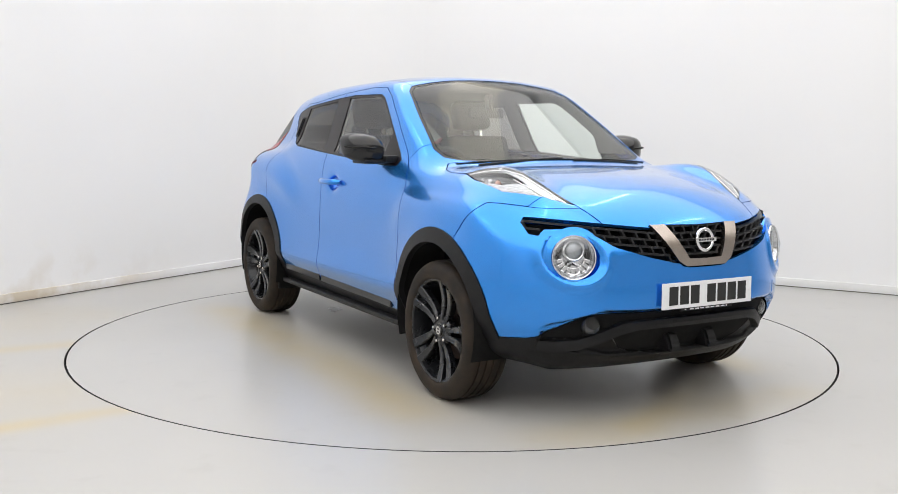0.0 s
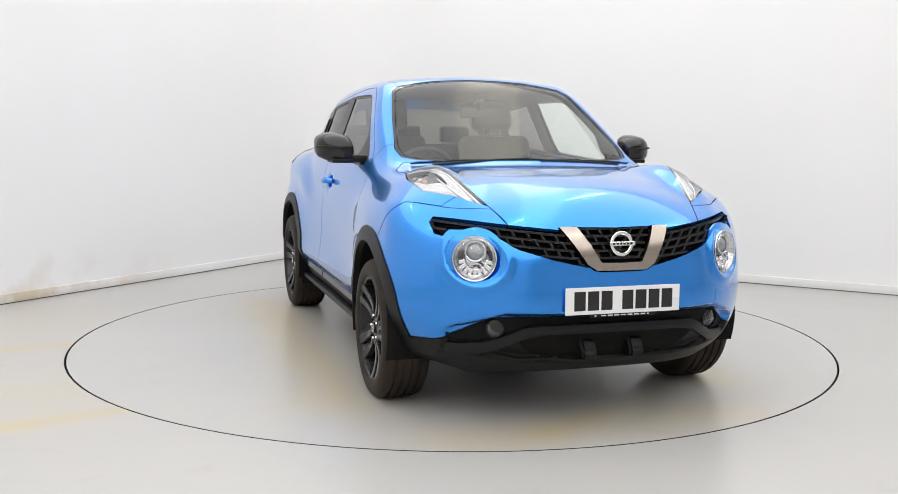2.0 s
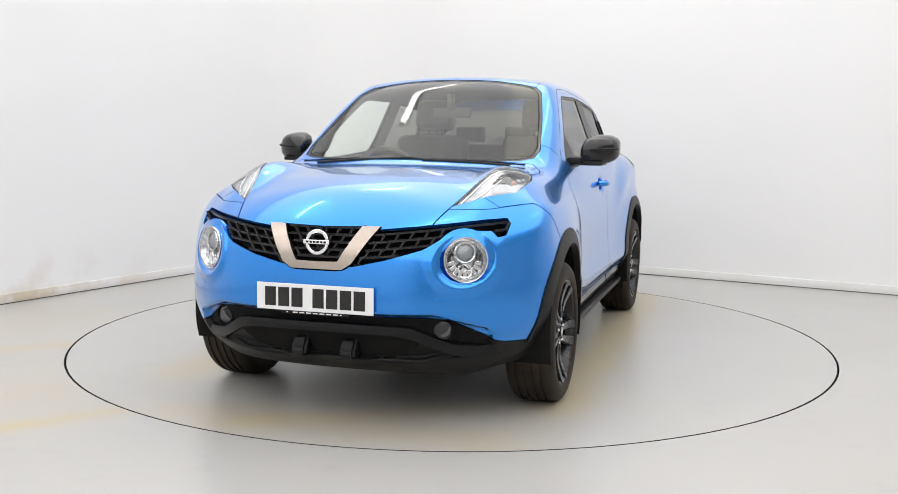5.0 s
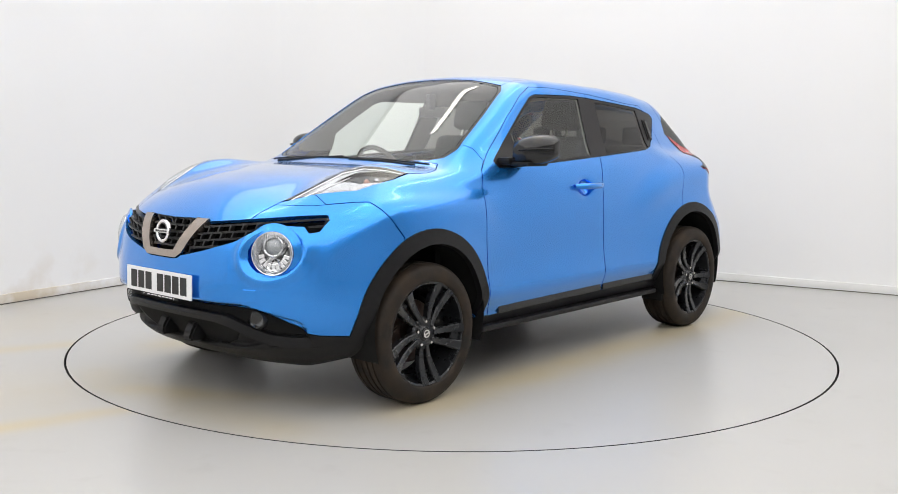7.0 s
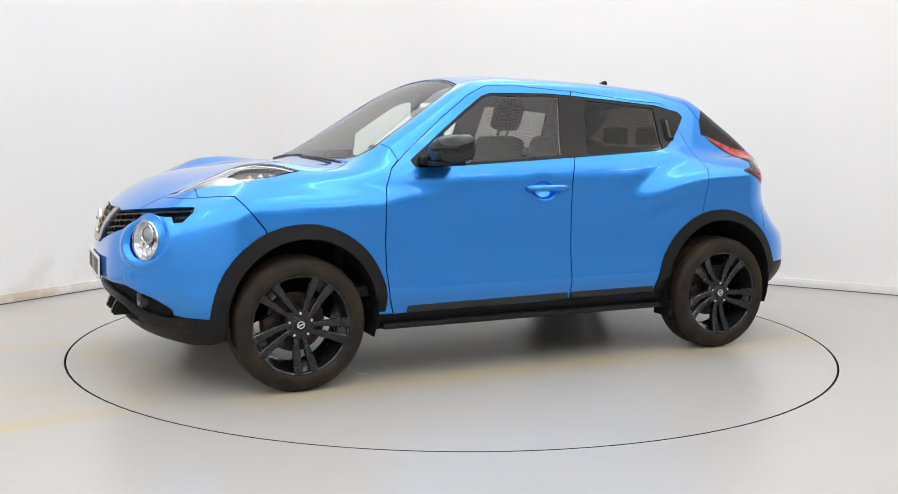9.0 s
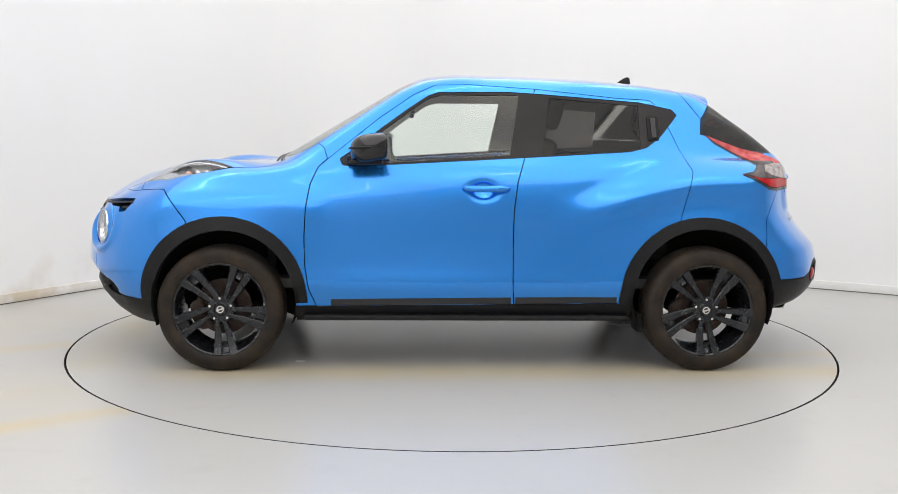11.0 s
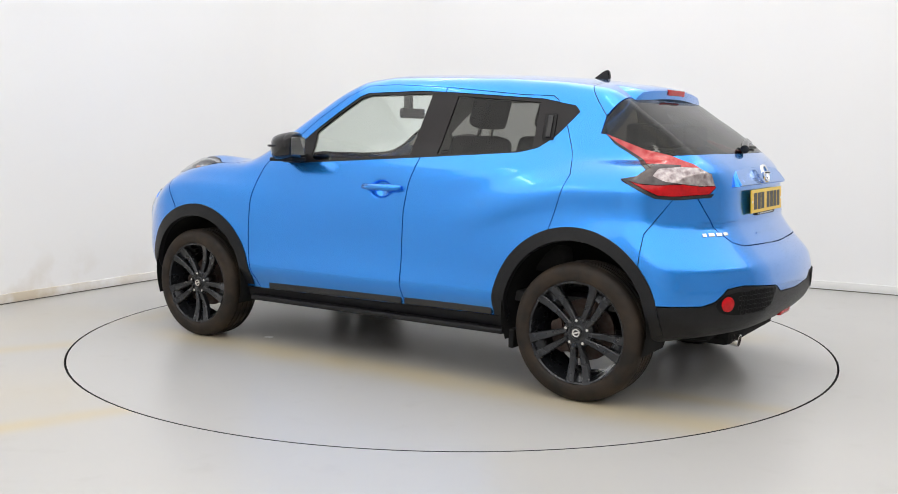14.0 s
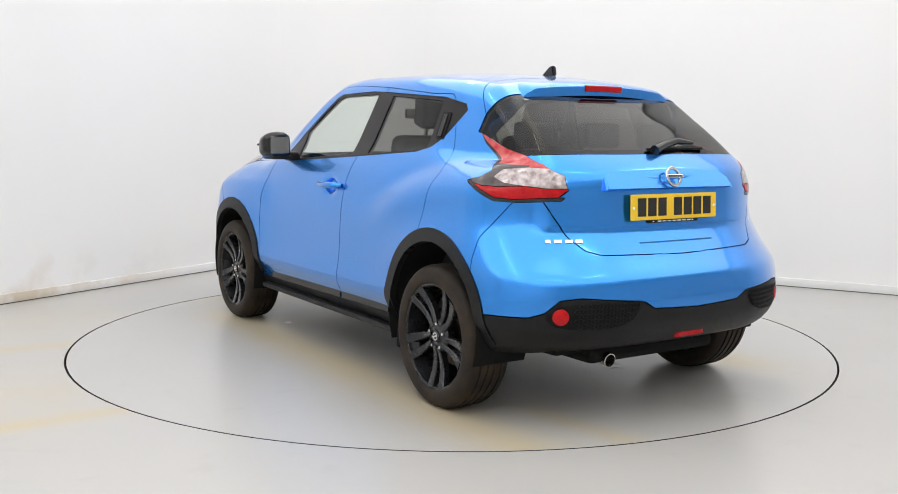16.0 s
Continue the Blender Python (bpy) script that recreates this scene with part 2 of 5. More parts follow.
def prism(outline, h0, h1, bevel=0.0, m=None, seg=2):
    """Extrudes a 2D outline from height h0 to h1."""
    bm = bmesh.new()
    f = bm.faces.new([bm.verts.new((x, y, h0)) for x, y in outline])
    ext = bmesh.ops.extrude_face_region(bm, geom=[f])
    for v in ext["geom"]:
        if isinstance(v, bmesh.types.BMVert):
            v.co.z = h1
    bmesh.ops.recalc_face_normals(bm, faces=bm.faces[:])
    if bevel:
        bmesh.ops.bevel(bm, geom=bm.edges[:], offset=bevel, segments=seg, affect="EDGES")
    if m is not None:
        bm.transform(m)
    return bm


def sweep(points, radius, sides=8, closed=False):
    """A tube of the radius (or radii) along points."""
    bm = bmesh.new()
    pts = [Vector(q) for q in points]
    rings = []
    up = Vector((0, 0, 1))
    for i, q in enumerate(pts):
        a = pts[i - 1] if (i or closed) else q
        b = pts[(i + 1) % len(pts)] if (i < len(pts) - 1 or closed) else q
        d = (b - a).normalized()
        u = d.cross(up if abs(d.z) < 0.95 else Vector((1, 0, 0))).normalized()
        w = u.cross(d)
        r = radius[i] if isinstance(radius, (list, tuple)) else radius
        rings.append([bm.verts.new(q + u * r * math.cos(2 * math.pi * k / sides) + w * r * math.sin(2 * math.pi * k / sides)) for k in range(sides)])
    for a, b in list(zip(rings, rings[1:])) + ([(rings[-1], rings[0])] if closed else []):
        for k in range(sides):
            bm.faces.new((a[k], a[(k + 1) % sides], b[(k + 1) % sides], b[k]))
    if not closed:
        bm.faces.new(rings[0][::-1])
        bm.faces.new(rings[-1])
    bmesh.ops.recalc_face_normals(bm, faces=bm.faces[:])
    return bm


def join(*bms):
    out = bmesh.new()
    for b in bms:
        me = bpy.data.meshes.new("tmp")
        b.to_mesh(me)
        b.free()
        out.from_mesh(me)
        bpy.data.meshes.remove(me)
    return out


# ---- the room ----
def room():
    t = radians(ROOM_TURN)
    u = Vector((math.cos(t), math.sin(t), 0))      # along the wall on the camera's left
    v = Vector((math.sin(t), -math.cos(t), 0))     # along the wall on its right
    corner = Vector((-1.16, 4.38, 0))
    long_u, long_v, thick = 14.0, 12.0, 0.12
    turn = Matrix(((v.x, u.x, 0, corner.x), (v.y, u.y, 0, corner.y), (0, 0, 1, 0), (0, 0, 0, 1)))

    def slab(name, x0, x1, y0, y1, z0, z1, mat, label, cat, bevel=0.0):
        bm = box(x0, x1, y0, y1, z0, z1, bevel)
        bm.transform(turn)
        return tagged(part(name, bm, mat, None, smooth=40), label, cat, kind="structure")

    # v runs 0..long_v from the corner, u runs 0..-long_u
    cove = 1.0
    slab("wall_left", -thick, 0, -long_u, -cove, 0, CEILING, WALL, "plain white painted studio wall with faint brown scuffs", "wall")
    slab("wall_right", cove, long_v, 0, thick, 0, CEILING, WALL, "plain white painted studio wall", "wall")
    bm = bmesh.new()
    n = 20
    rows = []
    for i in range(n + 1):
        w = math.pi / 2 * i / n
        cx, cy = cove - cove * math.cos(w), -cove + cove * math.sin(w)
        ox, oy = cove - (cove + thick) * math.cos(w), -cove + (cove + thick) * math.sin(w)
        rows.append([bm.verts.new(q) for q in ((cx, cy, 0), (cx, cy, CEILING), (ox, oy, CEILING), (ox, oy, 0))])
    for p, q in zip(rows, rows[1:]):
        for k in range(4):
            bm.faces.new((p[k], p[(k + 1) % 4], q[(k + 1) % 4], q[k]))
    bmesh.ops.recalc_face_normals(bm, faces=bm.faces[:])
    bm.transform(turn)
    tagged(part("wall_corner", bm, WALL, None, smooth=40), "rounded white corner between the studio walls", "wall", kind="structure")
    # Two unseen walls close the room; the grey one lowers light from the right.
    slab("wall_back", -thick, long_v, -long_u - thick, -long_u, 0, CEILING, WALL, "unseen plain white closing wall", "wall")
    slab("wall_side", long_v, long_v + thick, -long_u - thick, thick, 0, CEILING, DIM_WALL, "unseen closing wall, pale grey to dim the light from the right", "wall")
    slab("ceiling", -thick, long_v + thick, -long_u - thick, thick, CEILING, CEILING + 0.1, CEIL, "unseen plain white ceiling closing the room", "ceiling")
    slab("baseboard_left", 0, 0.018, -long_u, -cove, 0.007, 0.072, DIRTY_SKIRTING, "white painted skirting board with tan stains", "skirting board", 0.003)
    slab("baseboard_right", cove, long_v, -0.018, 0, 0.007, 0.072, SKIRTING, "white painted skirting board", "skirting board", 0.003)
    # The shadow line below the skirting, put in as dark-coloured strips.
    slab("shade_strip_left", 0, 0.010, -long_u, -cove, 0, 0.007, GAP_SHADE, "dark strip painted as the shadow line under the skirting board", "trim")
    slab("shade_strip_right", cove, long_v, -0.010, 0, 0, 0.007, GAP_SHADE, "dark strip painted as the shadow line under the skirting board", "trim")

    # floor with a round opening for the turntable
    bm = bmesh.new()
    n = 128
    r = RING + 0.005
    inner = [bm.verts.new((r * math.cos(2 * math.pi * i / n), r * math.sin(2 * math.pi * i / n), 0)) for i in range(n)]
    deep = [bm.verts.new((q.co.x, q.co.y, -0.05)) for q in inner]
    far = [bm.verts.new((22 * math.cos(2 * math.pi * i / n), 22 * math.sin(2 * math.pi * i / n), 0)) for i in range(n)]
    for i in range(n):
        j = (i + 1) % n
        bm.faces.new((inner[i], far[i], far[j], inner[j]))
        bm.faces.new((inner[i], inner[j], deep[j], deep[i]))
    bm.faces.new(deep)
    bmesh.ops.recalc_face_normals(bm, faces=bm.faces[:])
    ob = tagged(part("floor", bm, FLOOR, None), "light grey painted concrete floor with yellowed streaks", "floor", kind="structure")
    ob.data.materials.append(GROOVE)
    for p in ob.data.polygons:
        if p.center.z < -0.001:
            p.material_index = 1
    return turn


RING = 2.226


def turntable():
    ob = tagged(new("turntable"), "round grey painted turntable set flush in the floor", "turntable")
    deck = lathe([(0, 0), (RING - 0.020, 0)], 160)
    part("deck", deck, DISC, ob, "worn grey painted deck")
    part("edge_ring", lathe([(RING - 0.020, 0.0), (RING - 0.0075, 0.0), (RING - 0.007, -0.0006)], 160), DISC, ob, "worn painted edge", smooth=40)
    part("edge_wall", lathe([(RING - 0.0071, -0.0006), (RING - 0.0071, -0.045), (0, -0.045)], 160), GROOVE, ob)
    rng = random.Random(5)
    for x, y, w, d in ((-1.134, -0.295, 0.060, 0.045), (-1.07, -0.33, 0.034, 0.03), (0.850, 0.721, 0.034, 0.022)):
        n = 14
        rim = []
        for i in range(n):
            k = rng.uniform(0.6, 1.15)
            rim.append((x + w * k * math.cos(2 * math.pi * i / n), y + d * k * math.sin(2 * math.pi * i / n)))
        part("paint_patch", prism(rim, 0.0005, 0.0022), PLATE_WHITE, ob, "pale patch of worn paint")
    return ob


def ceiling_lamps(turn):
    """Rows of strip lamps under the ceiling."""
    proto = None
    for i in range(4):
        for j in range(4):
            at = turn @ Vector((1.6 + 2.6 * i, -1.8 - 3.0 * j, CEILING - 0.06))
            m = Matrix.Translation(at) @ Matrix.Rotation(radians(ROOM_TURN), 4, "Z")
            if proto is None:
                proto = new("strip_lamp")
                tagged(proto, "white fluorescent strip lamp on the ceiling", "lamp", "ceiling strip lamps")
                part("housing", box(-0.75, 0.75, -0.06, 0.06, 0.0, 0.06, 0.01), SKIRTING, proto)
                part("tube", box(-0.73, 0.73, -0.045, 0.045, -0.03, -0.002, 0.012), TUBE, proto)
                proto.matrix_basis = m
            else:
                copy_thing(proto, m)


room_turn = room()
table = turntable()
ceiling_lamps(room_turn)
# Added soft fill over the whole unseen ceiling, for even light and reflections.
at = room_turn @ Vector((4.95, -7.0, CEILING - 0.008))
area_lamp("ceiling_fill", at.x, at.y, at.z, 13.8, 9.7, 588, (1.0, 0.987, 0.997), ROOM_TURN)
area_lamp("ceiling_strip_light", 0.75, 0.0, CEILING - 0.12, 0.8, 7.0, 15, (1.0, 0.90, 0.62))


# ---- the car: x ahead, y to its left, z up, metres; the origin lies between the axles on the ground ----
def curve(*knots, s=0.03):
    """A smooth function through knots (x, value)."""
    xs = np.linspace(-3, 3, 2401)
    ks = sorted(knots)
    ys = np.interp(xs, [k[0] for k in ks], [k[1] for k in ks])
    n = int(4 * s / 0.0025)
    ker = np.exp(-0.5 * (np.arange(-n, n + 1) * 0.0025 / s) ** 2)
    ys = np.convolve(np.pad(ys, n, mode="edge"), ker / ker.sum(), "valid")
    return lambda x: np.interp(x, xs, ys)


def smax(a, b, r):
    h = np.maximum(r - np.abs(a - b), 0) / r
    return np.maximum(a, b) + h * h * r / 4


def smin(a, b, r):
    return -smax(-a, -b, r)


def step(x, w):
    """Rises from 0 to 1 round x = 0."""
    return 0.5 + 0.5 * np.tanh(x / w)


def bump(x, c, w):
    return np.exp(-((x - c) / w) ** 2)


SIDE = curve((0.15, 0.73), (0.25, 0.785), (0.33, 0.806), (0.40, 0.828), (0.445, 0.860), (0.50, 0.846), (0.56, 0.838), (0.64, 0.834), (0.72, 0.831),
             (0.80, 0.826), (0.87, 0.819), (0.92, 0.812), (0.97, 0.803), (1.01, 0.797), (1.05, 0.780), (1.10, 0.752), (1.16, 0.715), (1.3, 0.64), s=0.030)
NOSE = curve((0.12, 1.74), (0.20, 1.86), (0.26, 1.95), (0.33, 2.025), (0.40, 2.07), (0.50, 2.10), (0.60, 2.10), (0.70, 2.085), (0.78, 2.065),
             (0.85, 2.045), (0.92, 1.99), (1.0, 1.90), (1.1, 1.7), s=0.03)
TAIL = curve((0.22, -1.60), (0.30, -1.76), (0.335, -1.93), (0.40, -2.0), (0.45, -2.025), (0.56, -2.03), (0.645, -2.01), (0.70, -1.955), (0.74, -1.92), (0.79, -1.882), (0.84, -1.850), (0.9, -1.838),
             (1.0, -1.835), (1.08, -1.81), (1.15, -1.757), (1.25, -1.65), s=0.018)
DECK = curve((-2.2, 0.98), (-1.86, 1.08), (-1.75, 1.13), (-1.5, 1.115), (-1.2, 1.14), (-0.95, 1.20), (0.45, 1.20), (0.75, 1.13), (1.0, 1.072), (1.3, 1.070),
             (1.6, 1.042), (1.8, 1.000), (1.95, 0.930), (2.03, 0.872), (2.2, 0.74), s=0.05)
ROOF = curve((2.6, 0.15), (1.05, 1.085), (0.36, 1.497), (0.22, 1.556), (0.04, 1.573), (-0.35, 1.566), (-0.67, 1.554), (-1.0, 1.529), (-1.25, 1.492),
             (-1.36, 1.430), (-1.42, 1.385), (-1.55, 1.30), (-1.76, 1.14), (-2.6, 0.42), s=0.03)
BELLY = curve((2.2, 0.24), (1.9, 0.215), (1.6, 0.19), (0.85, 0.25), (-0.88, 0.265), (-1.6, 0.28), (-2.1, 0.33), s=0.05)


HAUNCH = curve((-0.45, 0.83), (-0.60, 0.87), (-0.80, 0.94), (-1.0, 1.0), (-1.2, 1.04), (-1.5, 1.05), (-1.8, 1.0), s=0.05)
WING = curve((0.6, 0.82), (0.75, 0.87), (0.9, 0.92), (1.25, 0.955), (1.6, 0.92), (1.8, 0.86), s=0.05)


def solid(x, y, z):
    """Below nought inside the bodywork."""
    a = np.abs(y)
    w = SIDE(z) + 0.068 * bump(x, 1.27, 0.42) * bump(z, 0.63, 0.27) + 0.060 * bump(x, -1.30, 0.50) * bump(z, 0.62, 0.28)
    w = w - 0.030 * bump(x, -0.09, 0.05) * bump(z, 0.942, 0.036)
    rise = HAUNCH(x)
    w = w + step(-0.72 - x, 0.17) * step(x + 1.78, 0.08) * (0.026 * bump(z, rise - 0.05, 0.085) - 0.010 * bump(z, rise + 0.07, 0.05))
    rise = WING(x)
    w = w + step(x - 0.78, 0.07) * step(1.72 - x, 0.06) * 0.012 * bump(z, rise - 0.05, 0.09)
    w = w - 0.008 * bump(x, 0.12, 0.40) * bump(z, 0.66, 0.15)
    w = w - 0.035 * step(z - 0.945, 0.03) * bump(x, 1.25, 0.5)
    w = w - 0.22 * np.maximum(x - 1.45, 0) ** 2 - 0.30 * np.maximum(-1.45 - x, 0) ** 2
    top = DECK(x) - 0.30 * a * a * bump(x, 1.9, 0.36) - 0.05 * a * a * bump(x, 1.3, 0.4) + 0.055 * bump(a, 0.585, 0.09) * bump(x, 1.45, 0.30)
    nose = NOSE(z) - 0.2 * a * a - 0.9 * np.maximum(a - 0.3, 0) ** 2
    r = np.sqrt((a - 0.588) ** 2 + (z - 0.725) ** 2)
    nose = nose + 0.016 * bump(r, 0.112, 0.022) - 0.018 * step(0.098 - r, 0.008)
    nose = nose - 0.05 * step(0.50 - 0.36 * np.maximum(a - 0.48, 0) - z, 0.006) * step(z - 0.295 - 0.10 * np.maximum(a - 0.3, 0), 0.008) * step(0.67 - a, 0.012)
    tail = TAIL(z) + 0.12 * a * a + 0.8 * np.maximum(a - 0.35, 0) ** 2
    d = smax(z - top, a - w, 0.10)
    d = smax(d, (x - nose) * 0.9, 0.10)
    d = smax(d, (tail - x) * 0.9, 0.09)
    d = smax(d, BELLY(x) + 0.36 * np.maximum(a - 0.54, 0) * step(x - 1.55, 0.06) - z, 0.05)
    wg = 0.746 - 0.40 * (np.maximum(z, 1.06) - 1.1) - 0.20 * np.maximum(x - 0.35, 0) ** 2 - 0.075 * np.maximum(-0.4 - x, 0) ** 2
    cap = ROOF(x) - 0.11 * a * a - 0.12 * a ** 4
    g = smax((z - cap) * 0.9, a - wg, 0.065)
    g = smax(g, tail - 0.008 - x, 0.03)
    g = smax(g, 0.85 - z, 0.02)
    return smin(d, g, 0.035)


def gradient(p):
    e = 0.004
    g = np.stack([solid(p[:, 0] + e * i, p[:, 1] + e * j, p[:, 2] + e * k) - solid(p[:, 0] - e * i, p[:, 1] - e * j, p[:, 2] - e * k)
                  for i, j, k in ((1, 0, 0), (0, 1, 0), (0, 0, 1))], 1)
    return g / np.maximum(np.linalg.norm(g, axis=1, keepdims=True), 1e-9)


def on_body(origin, direction, far=2.5):
    """Where rays from inside leave the bodywork."""
    lo, hi = np.zeros(len(origin)), np.full(len(origin), far)
    for _ in range(34):
        mid = (lo + hi) / 2
        q = origin + direction * mid[:, None]
        inside = solid(q[:, 0], q[:, 1], q[:, 2]) < 0
        lo, hi = np.where(inside, mid, lo), np.where(inside, hi, mid)
    return origin + direction * lo[:, None]


def half_shell():
    """The left half of the outer skin as a grid of quads."""
    nx, ny, nz = 190, 54, 92
    X = np.linspace(-2.2, 2.2, nx + 1)
    Y = np.linspace(0, 0.95, ny + 1)
    Z = np.linspace(0.12, 1.68, nz + 1)
    ids, pts, quads = {}, [], []

    def vid(p):
        key = tuple(round(c, 5) for c in p)
        if key not in ids:
            ids[key] = len(pts)
            pts.append(p)
        return ids[key]

    for fixed, A, B in ((("z", 1.68), X, Y), (("z", 0.12), X, Y), (("y", 0.95), X, Z), (("x", 2.2), Y, Z), (("x", -2.2), Y, Z)):
        def at(p, q):
            return {"z": (p, q, fixed[1]), "y": (p, fixed[1], q), "x": (fixed[1], p, q)}[fixed[0]]
        for i in range(len(A) - 1):
            for j in range(len(B) - 1):
                quads.append([vid(at(A[i], B[j])), vid(at(A[i + 1], B[j])), vid(at(A[i + 1], B[j + 1])), vid(at(A[i], B[j + 1]))])
    P = np.array(pts)
    o = np.stack([np.clip(P[:, 0] * 0.62, -1.25, 1.45), np.zeros(len(P)), np.full(len(P), 0.72)], 1)
    # the nose is lower than the cabin
    o[:, 2] = np.where(P[:, 0] > 0.6, np.maximum(0.72 - 0.12 * (P[:, 0] - 0.6), 0.55), 0.72)
    S = on_body(o, P - o)
    S[P[:, 1] == 0, 1] = 0
    return S, quads


def inside(poly, u, v):
    hit = False
    for (a, b), (c, d) in zip(poly, poly[1:] + poly[:1]):
        if (b > v) != (d > v) and u < (c - a) * (v - b) / (d - b) + a:
            hit = not hit
    return hit


def circle(cx, cz, r, n=48):
    return [(cx + r * math.cos(2 * math.pi * i / n), cz + r * math.sin(2 * math.pi * i / n)) for i in range(n)]


def opening(cx, cz, r, low=0.0, n=40):
    """A wheel opening: an arc carried straight down."""
    return [(cx + r * math.cos(math.pi * i / n), cz + r * math.sin(math.pi * i / n)) for i in range(n + 1)] + [(cx - r, low), (cx + r, low)]


def rounded(poly, times=2):
    """Rounds an outline by cutting its corners."""
    for _ in range(times):
        out = []
        for (a, b), (c, d) in zip(poly, poly[1:] + poly[:1]):
            out += [(a * 0.8 + c * 0.2, b * 0.8 + d * 0.2), (a * 0.2 + c * 0.8, b * 0.2 + d * 0.8)]
        poly = out
    return poly


ALL = lambda c, n: True
FORE = lambda c, n: c.x > 1.55 and n.x > 0.12
AFT = lambda c, n: c.x < -1.5 and n.x < -0.1
ABOVE = lambda c, n: n.z > 0.15 and c.z > 0.8

DLO = [(.655, 1.099), (.641, 1.066), (.496, 1.066), (-.306, 1.112), (-.871, 1.147), (-.96, 1.169), (-1.034, 1.222), (-1.11, 1.306), (-1.138, 1.342),
       (-1.112, 1.372), (-.935, 1.406), (-.37, 1.447), (-.213, 1.455), (.140, 1.450), (.195, 1.432), (.302, 1.361), (.449, 1.254), (.566, 1.162)]
SIDE_GLASS = [(.449, 1.236), (.302, 1.345), (.19, 1.420), (.13, 1.438), (-.285, 1.440), (-.228, 1.124), (.40, 1.083), (.437, 1.10)]
DOOR_GLASS = [(-.448, 1.427), (-.925, 1.390), (-.930, 1.165), (-.90, 1.155), (-.400, 1.128)]
TAIL_LAMP = [(-1.29, 1.236), (-1.48, 1.168), (-1.60, 1.142), (-1.70, 1.105), (-1.765, 1.06), (-1.785, 1.0), (-1.765, .958), (-1.66, .95), (-1.60, .955),
             (-1.525, .995), (-1.444, 1.035), (-1.509, 1.05), (-1.536, 1.08), (-1.468, 1.12), (-1.34, 1.19)]
SCREEN = [(1.03, -.1), (1.02, .2), (1.0, .40), (.95, .56), (.90, .625), (.82, .640), (.56, .590), (.34, .535), (.285, .49), (.255, .25), (.245, -.1)]
